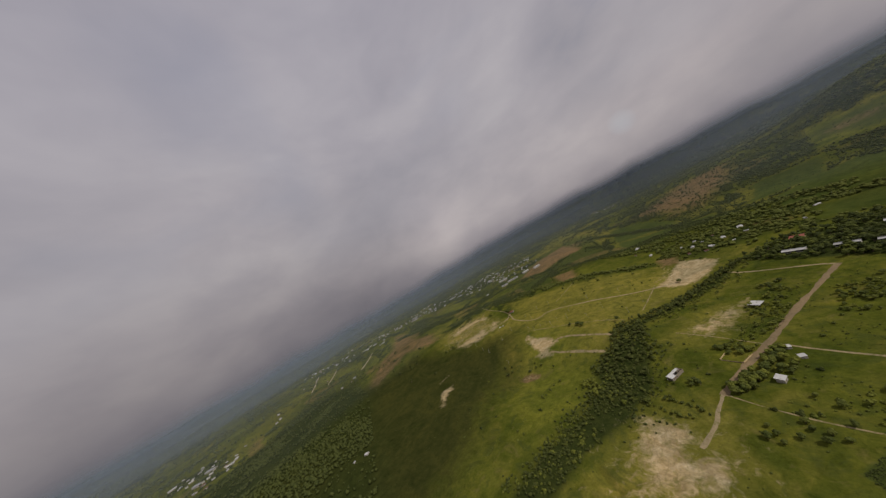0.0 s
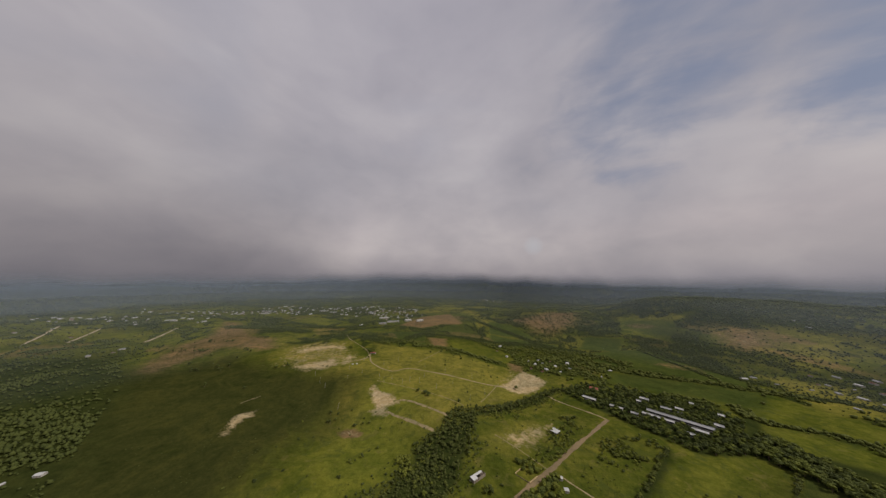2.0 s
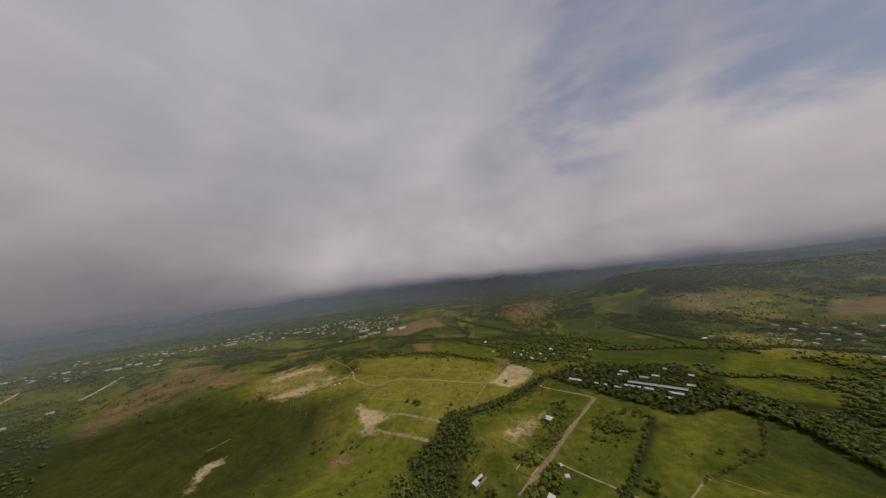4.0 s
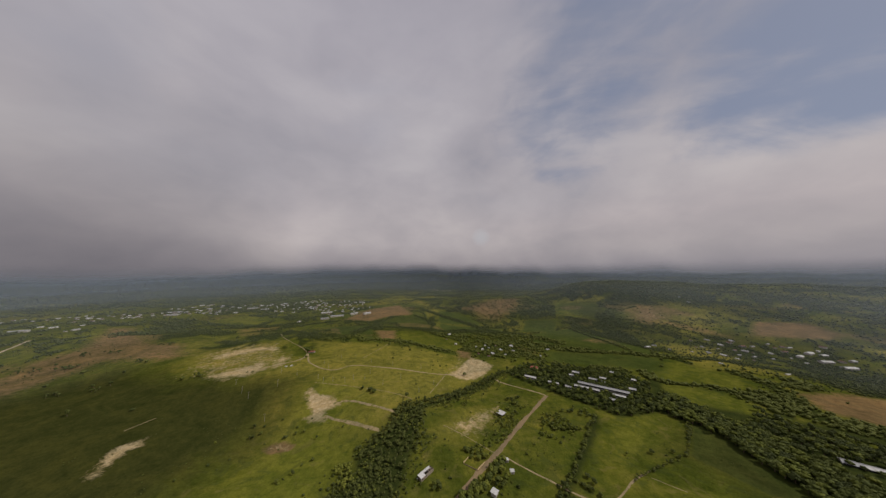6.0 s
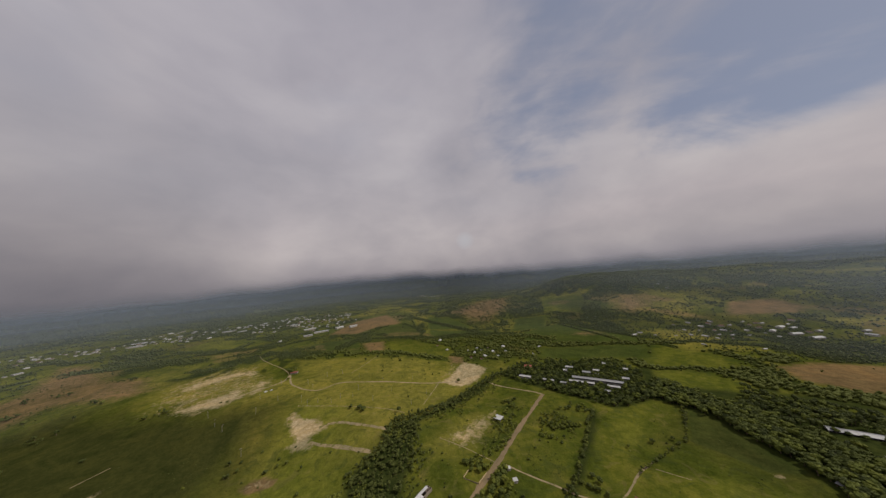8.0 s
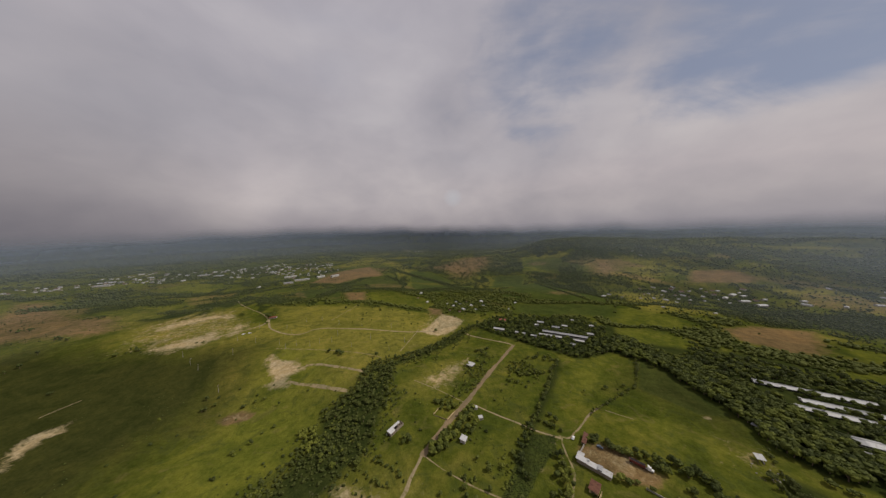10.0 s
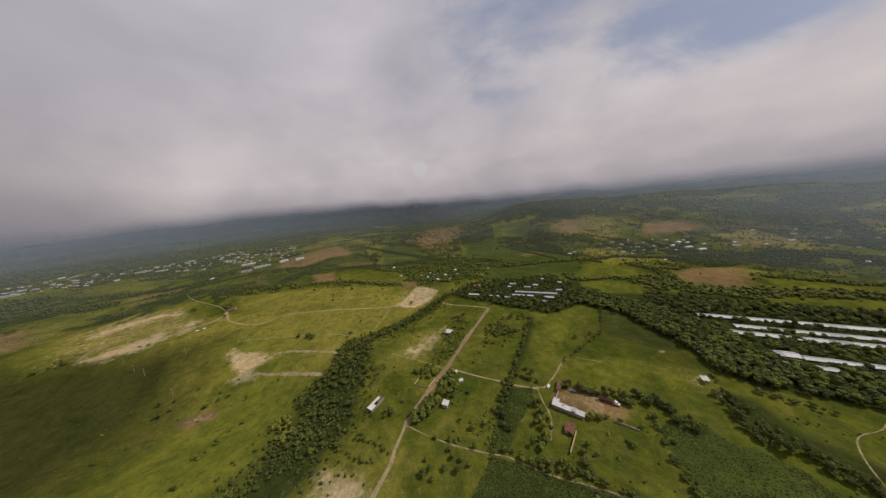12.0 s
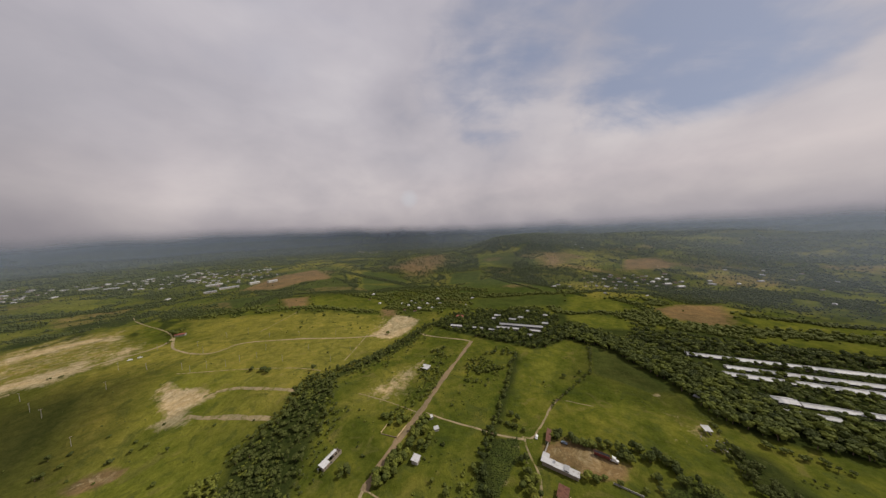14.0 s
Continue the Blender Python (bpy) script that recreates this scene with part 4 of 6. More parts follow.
def hedge(line, width, step, models, low, high, label, keep=0.95):
    """A hedgerow: one thing, grown together out of many shrubs and small trees."""
    global bulk
    bulk = []
    belt(line, width, step, models, low, high, 0.5, keep)
    ob = joined("hedge", label, bulk)
    tagged(ob, category="hedge", group="hedgerows")
    ob["kind"] = ""
    del ob["kind"]
    bulk = None
    return ob


def grove(poly, step, models, low, high, keep=0.9, avoid=()):
    """Trees spread over an outline, clear of the given boxes."""
    xs, ys = [p[0] for p in poly], [p[1] for p in poly]
    y = min(ys)
    row = 0
    while y < max(ys):
        x = min(xs) + (row % 2) * step / 2
        while x < max(xs):
            u, v = x + rng.uniform(-0.4, 0.4) * step, y + rng.uniform(-0.4, 0.4) * step
            if rng.random() < keep and inside(poly, np.array([u]), np.array([v]), 0.5)[0] > 0.5 and not any(clear(u, v) for clear in avoid):
                put(models, u, v, rng.uniform(low, high))
            x += step
        y += step * 0.87
        row += 1


ALL, ROUND = TREES, [TREES[0], TREES[3], TREES[5]]
# barn rows: one end, direction and length, in metres
ROW_WAY = Vector((0.925, -0.38, 0))
ROWS = [(282, 279, 150, 7.5), (295, 250, 130, 7), (281, 238.5, 140, 7.5), (272, 201, 18, 8.5), (292, 193, 130, 6), (262, 187, 34, 5)]


def hash_like(a, b):
    return math.modf(abs(math.sin(a * 12.9898 + b * 78.233) * 43758.5453))[0]


def near_barn(u, v):
    for x, y, length, width in ROWS:
        o = Vector((u - x, v - y, 0))
        s, c = o.dot(ROW_WAY), abs(o.dot(Vector((-ROW_WAY.y, ROW_WAY.x, 0))))
        if -3 < s < length + 4 and c < width / 2 + 2.0 and not (hash_like(int(s / 9), int(x)) < 0.42 and c > width / 2 - 0.5):
            return True
    return False


VILLAGE_WAY = Vector((0.95, -0.31, 0))
VILLAGE_ROWS = [(88, 388, 65, 6.5), (80, 374, 32, 5), (108, 408, 22, 5), (126, 416, 8, 5), (156, 387, 8, 6), (126, 359, 14, 5), (117, 343, 6, 5), (88, 429, 10, 6), (81, 414, 5, 5), (151, 448, 5, 5), (173, 424, 6, 5), (9, 391, 17, 6), (43, 377, 15, 4), (66, 367, 8, 4)]


def near_village(u, v):
    for x, y, length, width in VILLAGE_ROWS:
        o = Vector((u - x, v - y, 0))
        s, c = o.dot(VILLAGE_WAY), o.dot(Vector((-VILLAGE_WAY.y, VILLAGE_WAY.x, 0)))
        if -3 < s < length + 3 and -width / 2 - (5 if length < 40 else 9) < c < width / 2 + 1 and hash_like(int(s / 7), int(x)) > 0.12:
            return True
    return False


LEAFY = [TREES[0], TREES[3], TREES[3], TREES[5], TREES[4], TREES[2]]
SHADY = [TREES[1], TREES[4], TREES[4], TREES[1]]
# creek trees
bulk = []
belt([(-28, 405), (-59, 353), (-76, 319), (-97, 287), (-119, 262)], 12, 3.4, SHADY, 0.3, 0.68)
belt([(-20, 400), (-50, 350), (-68, 316), (-90, 282), (-112, 258)], 16, 3.6, LEAFY, 0.18, 0.42, keep=0.55)
grove([(-133, 266), (-120, 254), (-106, 219), (-96, 190), (-104, 170), (-94, 150), (-112, 142), (-140, 150), (-163, 168), (-150, 189), (-147, 220), (-146, 250)], 4.6, SHADY, 0.26, 0.62, 0.72)
grove([(-106, 225), (-90, 196), (-97, 167), (-82, 150), (-83, 131), (-104, 125), (-123, 109), (-160, 105), (-153, 128), (-144, 146), (-112, 141), (-95, 150), (-103, 170), (-95, 188)], 4.0, SHADY, 0.14, 0.36, 0.55)
belt([(-138, 146), (-138, 128), (-142, 110), (-152, 84), (-163, 50), (-168, 15)], 20, 4.6, SHADY, 0.18, 0.42, keep=0.65)
grove([(-168, 146), (-157, 154), (-141, 141), (-139, 125), (-151, 126)], 4.0, [TREES[3]], 0.35, 0.6, 0.8)
joined("creek_woods", "dark dense trees winding along the creek", bulk)
# forest belt in front of the long barns
bulk = []
grove([(166, 332), (195, 305), (207, 256), (213, 217), (211, 184), (219, 163), (244, 153), (300, 128), (400, 92), (430, 125), (330, 158), (291, 178), (262, 204), (276, 238), (268, 264), (240, 327), (197, 396)], 5.6, LEAFY, 0.75, 1.2, 0.97, (near_barn,))
grove([(262, 290), (300, 260), (440, 190), (480, 225), (420, 268), (330, 303), (290, 318), (240, 337)], 6.5, ALL, 0.6, 1.0, 0.92, (near_barn,))
grove([(290, 240), (275, 215), (290, 180), (450, 110), (470, 190), (330, 232)], 6.4, LEAFY, 0.55, 0.95, 0.9, (near_barn,))
grove([(288, 372), (298, 345), (352, 308), (440, 268), (520, 228), (500, 205), (420, 262), (340, 290), (285, 310), (262, 332)], 6.0, LEAFY + SHADY, 0.6, 1.0, 0.95, (near_barn,))
joined("forest_belt", "thick belt of tall dark trees before the long barns", bulk)
# woods round the village sheds
bulk = []
grove([(-28, 405), (34, 353), (85, 323), (116, 304), (166, 330), (196, 423), (170, 450), (90, 462), (12, 445)], 6.0, ALL, 0.55, 0.95, 0.92, (near_village,))
joined("village_woods", "dense broadleaf woods round the village sheds", bulk)
bulk = None
# shrubs run wild beside the creek and along the dirt road
bulk = []
SMALL = [TREES[0], TREES[3], TREES[5]] + BUSHES
for poly, gap, low, high, keep in (([(-32, 270), (-11, 272), (-2, 259), (-19, 218), (-39, 202), (-46, 206), (-34, 235)], 3.3, 0.28, 0.5, 0.8), ([(-20, 283), (-13, 302), (13, 304), (12, 291), (-13, 280)], 3.8, 0.35, 0.6, 0.9), ([(-56, 200), (-46, 207), (-30, 200), (-32, 192), (-53, 191)], 3.6, 0.3, 0.55, 0.85), ([(-135, 222), (-125, 228), (-105, 214), (-92, 191), (-92, 175), (-107, 167), (-118, 176)], 4.0, 0.2, 0.45, 0.72),
                                   ([(-42, 398), (-21, 347), (-50, 308), (-70, 274), (-102, 245), (-108, 250), (-60, 340)], 4.6, 0.2, 0.5, 0.5)):
    grove(poly, gap, SMALL, low, high, keep)
spread = np.random.default_rng(17)
sx, sy = spread.uniform(-192, -86, 2200), spread.uniform(0, 262, 2200)
wanted = np.max([inside(p, sx, sy, 40.0) for p in UNDERGROWTH[:2]], axis=0) * sm(-0.5, 0.5, far_mosaic(sx * 5, sy * 5, 73))
for x, y in zip(sx[wanted > 0.5], sy[wanted > 0.5]):
    put(BUSHES, float(x), float(y), rng.uniform(0.5, 1.0) * rng.uniform(0.9, 1.7), 0.15)
joined("shrubbery", "leafy shrubs run wild between road and creek", bulk)
# hedges
MIXED = ALL + BUSHES
hedge([(88, 298), (74, 273), (56, 229), (45, 206), (34, 181)], 4, 2.6, MIXED, 0.3, 0.55, "uneven green hedge between two pastures")
hedge([(33, 179), (22, 158), (18, 142), (21, 132)], 8, 3.6, MIXED, 0.35, 0.65, "thick overgrown hedge beside the vegetable plot")
hedge([(196, 331), (176, 292), (152, 250)], 3, 2.6, MIXED, 0.28, 0.5, "low hedge dividing the big pasture")
hedge([(152, 250), (122, 229), (89, 204)], 3, 2.4, MIXED, 0.22, 0.4, "gappy hedge along the field track", 0.9)
hedge([(38, 191), (56, 178)], 3, 2.0, MIXED, 0.35, 0.5, "clipped dark hedge beside the track")
hedge([(121, 158), (140, 149), (139, 138), (146, 128)], 9, 3.0, MIXED, 0.45, 0.8, "bushy hedge running off from the farmyard")
hedge([(208, 133), (230, 124), (246, 117)], 2, 2.6, MIXED, 0.18, 0.3, "thin hedge between two small pastures", 0.7)
hedge([(204, 184), (195, 164), (188, 150)], 2, 2.4, MIXED, 0.25, 0.4, "thin fence hedge beside the cattle shed", 0.7)
hedge([(188, 153), (181, 134), (178, 123), (187, 115), (192, 104), (195, 92), (206, 78), (225, 62)], 13, 3.2, SHADY, 0.4, 0.8, "tall dark hedgerow of trees")
hedge([(215, 158), (228, 145), (240, 138)], 5, 3.5, MIXED, 0.35, 0.6, "dark hedge at the forest edge")
hedge([(78, 174), (100, 165), (113, 158), (118, 152)], 8, 2.6, MIXED, 0.45, 0.8, "leafy hedge behind the farmyard")
hedge([(125, 141), (119, 122), (113, 105), (113, 88)], 4, 3.0, MIXED, 0.28, 0.55, "bushy hedge below the farmyard", 0.8)
hedge([(-108, 138), (-91, 131), (-64, 121)], 3, 2.2, MIXED, 0.22, 0.42, "thin dark hedge round a small plot", 0.85)
hedge([(-111, 126), (-89, 118), (-68, 110)], 3, 2.2, MIXED, 0.2, 0.4, "low broken hedge round a small plot", 0.8)
hedge([(62, 266), (34, 257)], 3, 2.5, MIXED, 0.35, 0.5, "short hedge across a small field")
hedge([(92, 140), (112, 130), (128, 118)], 3, 3.0, MIXED, 0.35, 0.5, "hedge along the low concrete wall", 0.8)
hedge([(10, 118), (20, 116), (36, 107), (60, 101), (80, 93)], 4, 3.6, MIXED, 0.35, 0.6, "hedge along the corn plot", 0.8)
belt([(-128, 120), (-112, 128), (-100, 122)], 14, 7, ALL, 0.4, 0.7)
belt([(-24, 190), (-20, 178), (-24, 167)], 15, 3.9, ROUND, 0.5, 0.8)
belt([(-34, 163), (-40, 152), (-46, 142)], 13, 3.4, ROUND, 0.5, 0.8)
belt([(-54, 197), (-42, 190), (-38, 194)], 8, 4.0, ALL, 0.4, 0.6)
grove([(19, 265), (26, 286), (42, 289), (61, 268), (55, 253), (25, 258)], 5.0, ROUND, 0.35, 0.6, 0.9)
grove([(12, 244), (20, 254), (36, 247), (38, 236)], 5.0, ROUND, 0.3, 0.5, 0.7)
grove([(46, 299), (59, 313), (92, 303), (83, 288), (60, 294)], 5.5, ALL, 0.35, 0.6, 0.8)
belt([(-8, 300), (-18, 312), (-6, 318)], 9, 5, ALL, 0.35, 0.55)
belt([(-30, 250), (-16, 262), (-6, 280)], 9, 5, ALL, 0.25, 0.45, keep=0.8)
belt([(46, 152), (50, 140), (44, 128), (40, 118)], 12, 5.0, ALL, 0.45, 0.75)
belt([(36, 110), (60, 104), (66, 112)], 7, 5, ALL, 0.4, 0.65)
belt([(-72, 152), (-70, 146), (-66, 150)], 5, 3.5, ALL, 0.4, 0.55)
for x, y, s in [(-148, 262, 0.75), (-204, 262, 0.85), (-196, 258, 0.8), (-216, 262, 0.6), (-420, 372, 1.2), (-432, 378, 1.2), (-424, 386, 1.1), (-400, 345, 0.7), (-90, 372, 0.75),
                (56, 190, 0.7), (52, 196, 0.55), (120, 244, 0.6), (140, 250, 0.5), (96, 236, 0.45), (84, 141, 0.75), (88, 139, 0.6), (-150, 300, 0.4), (-230, 380, 0.6), (-300, 440, 0.7), (-160, 440, 0.6),
                (-246, 178, 0.45), (-238, 182, 0.5), (-285, 168, 0.5), (-300, 172, 0.6), (-215, 176, 0.4), (-205, 120, 0.45), (-195, 150, 0.4), (6, 138, 0.5), (-4, 134, 0.6), (14, 150, 0.5), (-12, 142, 0.45),
                (70, 120, 0.5), (98, 118, 0.5), (60, 88, 0.6), (-516, 218, 0.9), (-660, 240, 0.8), (-720, 190, 0.8), (-640, 205, 0.7), (-700, 150, 0.9), (-610, 180, 0.8), (-480, 150, 0.6), (-540, 120, 0.8)]:
    put(ALL, x, y, s)
for x, y in [(-39, 108), (-35, 113), (-27, 117), (-20, 119), (-12, 112), (-7, 109), (2, 108), (-23, 107), (-30, 101), (-16, 100), (-18, 114), (8, 113), (-3, 120), (-14, 106), (-32, 107), (-36, 104)]:
    put(ROUND + BUSHES[:2], x, y, rng.uniform(0.34, 0.6))
# dark clumps in the rough western pasture
bulk = []
for x, y, wide in [(-842, 171, 22), (-785, 196, 26), (-622, 165, 20), (-682, 243, 16), (-507, 229, 15), (-773, 326, 22), (-679, 408, 16), (-650, 141, 16), (-846, 234, 20), (-811, 258, 22), (-291, 162, 7), (-433, 260, 8), (-198, 132, 4), (-218, 264, 7), (-257, 172, 5)]:
    for _ in range(max(2, int(wide * 0.62))):
        put(SHADY, x + rng.gauss(0, wide * 0.42), y + rng.gauss(0, wide * 0.2), rng.uniform(0.25, 0.4 + wide * 0.016))
joined("thicket", "dark thickets scattered over the rough pasture", bulk)
bulk = None
# shrubs dotted over the pastures
for poly, count in [([(-50, 330), (20, 320), (-10, 230), (-90, 230)], 34), ([(-12, 225), (60, 280), (50, 230), (0, 195)], 30), ([(-40, 130), (20, 150), (20, 120), (-10, 122)], 60), ([(-15, 190), (30, 178), (15, 140), (-30, 150)], 12),
                    ([(-120, 210), (-60, 215), (-60, 160), (-120, 170)], 24), ([(-330, 200), (-180, 200), (-180, 40), (-330, 40)], 34), ([(60, 215), (150, 320), (140, 250), (90, 205)], 14), ([(60, 130), (110, 138), (112, 90), (60, 70)], 12),
                    ([(-260, 420), (-90, 430), (-110, 370), (-260, 350)], 26), ([(-100, 130), (-60, 130), (-60, 100), (-130, 90)], 18), ([(205, 150), (260, 140), (300, 80), (215, 60)], 8)]:
    xs, ys = [p[0] for p in poly], [p[1] for p in poly]
    for _ in range(count):
        x, y = rng.uniform(min(xs), max(xs)), rng.uniform(min(ys), max(ys))
        if inside(poly, np.array([x]), np.array([y]), 0.5)[0] > 0.5:
            put(BUSHES, x, y, rng.uniform(0.4, 1.2) * rng.uniform(0.9, 1.5), 0.1)


def far_woods(name, label, count, bounds, size, sub, seed, chance, material, by_distance=False):
    """Distant woods: crowns too many to count, joined into one mesh."""
    g = np.random.default_rng(seed)
    bm = bmesh.new()
    if sub == 0:      # eight faces, for crowns far off
        ends = [bm.verts.new(c) for c in ((1, 0, 0), (0, 1, 0), (-1, 0, 0), (0, -1, 0), (0, 0, 1), (0, 0, -0.8))]
        bm.verts.index_update()
        for i in range(4):
            bm.faces.new((ends[i], ends[(i + 1) % 4], ends[4]))
            bm.faces.new((ends[(i + 1) % 4], ends[i], ends[5]))
    else:
        bmesh.ops.create_icosphere(bm, subdivisions=sub, radius=1.0)
        if sub == 1:  # a second, smaller bough beside the first
            made = bmesh.ops.create_icosphere(bm, subdivisions=1, radius=0.62)
            for v in made["verts"]:
                v.co += Vector((0.62, 0.2, 0.45))
    bm.verts.index_update()
    base = np.array([v.co[:] for v in bm.verts])
    tri = np.array([[v.index for v in f.verts] for f in bm.faces])
    bm.free()
    x, y = bounds(g, count)
    ok = chance(x, y) > g.random(count)
    x, y = x[ok], y[ok]
    n = len(x)
    s = size[0] + (size[1] - size[0]) * g.random(n) ** 1.7
    if by_distance:
        s = s * np.hypot(x, y) / 1000
    shape = base[None] * (1 + g.uniform(-0.34, 0.30, (n, len(base), 1)))
    a = g.uniform(0, 6.283, n)
    c, d = np.cos(a)[:, None], np.sin(a)[:, None]
    wide = g.uniform(0.85, 1.25, (n, 1))
    vx = (shape[..., 0] * c - shape[..., 1] * d) * s[:, None] * wide + x[:, None]
    vy = (shape[..., 0] * d + shape[..., 1] * c) * s[:, None] / wide + y[:, None]
    vz = shape[..., 2] * s[:, None] * 0.85 + (height(x, y) + s * 0.62)[:, None]
    verts = np.stack([vx, vy, vz], -1).reshape(-1, 3)
    faces = (tri[None] + (np.arange(n) * len(base))[:, None, None]).reshape(-1, 3)
    me = bpy.data.meshes.new(name)
    me.vertices.add(len(verts))
    me.vertices.foreach_set("co", verts.ravel())
    me.loops.add(faces.size)
    me.loops.foreach_set("vertex_index", faces.ravel())
    me.polygons.add(len(faces))
    me.polygons.foreach_set("loop_start", np.arange(0, faces.size, 3))
    me.update(calc_edges=True)
    me.validate()
    me.materials.append(material)
    return tagged(new(name, me), label, "woods", kind="stuff")


def wedge(near, far):
    """Spread over the land between two distances ahead, thinner further off."""
    def pick(g, n):
        r = near * (far / near) ** g.random(n)
        a = g.uniform(-2.15, 1.22, n)
        return r * np.sin(a), r * np.cos(a)
    return pick


WEST_WOODS = WOODLAND[5]


def off_houses(x, y):
    """0 where a crown would stand in a house, 0.4 where it would hide it from the camera, else 1."""
    keep = np.ones(len(x))
    for hx, hy in HOUSE_SPOTS:
        r = math.hypot(hx, hy)
        ux, uy = -hx / r, -hy / r
        s, c = (x - hx) * ux + (y - hy) * uy, np.abs((x - hx) * uy - (y - hy) * ux)
        deep = 7 + r * 0.011
        keep[(s > -7) & (s < deep) & (c < 6 + r * 0.002)] = 0.4
        keep[(np.abs(s) < 7) & (c < 7)] = 0
    return keep


def hedgelines(x, y):
    """Woods, the lines of trees between far fields, and a few single trees."""
    k = far_mosaic(x, y, 31)
    line = np.exp(-(np.abs(np.sin(k * 2.2)) / 0.08) ** 2) * 0.8 * sm(640, 900, np.hypot(x, y))
    keep = np.maximum(woods_share(x, y) * 0.95, np.maximum(line, 0.035))
    keep = keep * (1 - most(FAR_CROP + FAR_LUSH + CROP[3:] + SOIL[1:4], x, y, 2.0)) * (1 - 0.96 * most(FAR_BROWN[:2] + FAR_BROWN[3:6] + [WEST_PLOUGH], x, y, 2.0)) * (1 - inside(CREEK_MEADOW, x, y, 2.0))
    keep = keep * sm(425, 530, np.maximum(y + 0.15 * np.maximum(x, 0), np.maximum(-x - 120, 0) * 0.72 - 0.25 * np.maximum(y, 0)))
    keep = np.maximum(keep * (1 - inside(WEST_WOODS, x, y, 2.0)), near_lines(HEDGE_LINES, x, y))
    return keep * (1 - (inside([(-30, 420), (200, 440), (500, 230), (450, 90), (150, 300)], x, y, 4.0))) * off_houses(x, y)


for t in PLAIN:
    for o in (*t.children, t):
        bpy.data.objects.remove(o)
far_woods("woods", "dense mixed woods and hedgerows beyond the fields", 34000, wedge(400, 660), (1.2, 3.2), 1, 3, hedgelines, LEAF)
far_woods("woods", "scrubby woods on the hill slopes and round the hamlets", 110000, wedge(640, 1050), (1.2, 3.1), 0, 6, hedgelines, LEAF_DARK, True)
far_woods("woods", "dark wooded slopes and hedges in the distance", 120000, wedge(1030, 2500), (1.2, 3.3), 0, 4, hedgelines, LEAF_HAZED, True)
far_woods("woods", "dark forest on the far hills", 24000, wedge(2300, 4240), (5.0, 11.0), 0, 5, lambda x, y: 0.35 + 0.65 * woods_share(x, y), LEAF_HAZED)


def thin_scrub(x, y):
    """Low scrub in drifts over the hill and the far pastures."""
    keep = 0.12 + 0.6 * sm(-0.3, 0.5, far_mosaic(x * 4, y * 4, 91))
    keep = keep * (1 - 0.95 * most(FAR_CROP[:4] + FAR_LUSH[:6] + FAR_BROWN[:2] + FAR_BROWN[3:6], x, y, 2.0)) * (1 - 0.5 * most(FAR_BROWN[6:] + FAR_DRY, x, y, 20.0))
    return keep * sm(470, 640, np.maximum(y + 0.25 * x, -0.8 * x)) * (1 - inside([(-30, 420), (200, 440), (500, 230), (450, 90), (150, 300)], x, y, 4.0)) * off_houses(x, y)


far_woods("scrub", "low thorny scrub over the hill slopes", 46000, wedge(520, 1700), (0.5, 1.7), 0, 9, thin_scrub, LEAF_DARK, True)


def west_woods(x, y):
    return inside(WEST_WOODS, x, y, 2.0) * (0.10 + 0.90 * sm(0.1, -0.5, far_mosaic(x * 1.5, y * 1.5, 43) + 0.6 * far_mosaic(x * 7, y * 7, 44))) * off_houses(x, y)


def plain_box(x0, x1, y0, y1):
    return lambda g, n: (g.uniform(x0, x1, n), g.uniform(y0, y1, n))


far_woods("woods", "dark woods with small meadows west of the pasture", 42000, plain_box(-1100, -300, -330, 160), (0.9, 3.4), 0, 12, west_woods, LEAF_DARK)


def undergrowth(x, y):
    keep = np.zeros(len(x))
    for p in UNDERGROWTH:
        keep = np.maximum(keep, inside(p, x, y, 34.0))
    return keep ** 1.5 * (0.05 + 0.75 * sm(-0.1, 0.5, far_mosaic(x * 7, y * 7, 71)))


far_woods("undergrowth", "tangled dark undergrowth spreading from the creek", 6500, plain_box(-195, -90, 0, 265), (0.3, 1.3), 1, 13, undergrowth, LEAF_DARK)


def scrubland(x, y):
    """Weeds and seedlings in drifts, clear of tracks, soil and crops."""
    keep = sm(0.25, 0.95, far_mosaic(x * 9, y * 9, 61)) * 0.75 + 0.02
    keep = keep * (0.35 + 0.65 * inside([(-120, 130), (-120, 230), (-30, 350), (40, 330), (70, 270), (30, 180), (20, 110), (-60, 110)], x, y, 20.0))
    for p in SOIL + CROP[:2] + WOODLAND[1:3]:
        keep = keep * (1 - inside(p, x, y, 3.0))
    for line, width in TRACKS:
        for (ax, ay), (bx, by) in zip(line, line[1:]):
            ex, ey = bx - ax, by - ay
            t = np.clip(((x - ax) * ex + (y - ay) * ey) / (ex * ex + ey * ey + 1e-9), 0, 1)
            keep[np.hypot(x - ax - t * ex, y - ay - t * ey) < width / 2 + 0.8] = 0
    return keep


far_woods("scrub", "low weeds and seedlings dotted over the pastures", 24000, plain_box(-420, 260, 10, 400), (0.18, 0.75), 0, 8, scrubland, LEAF)


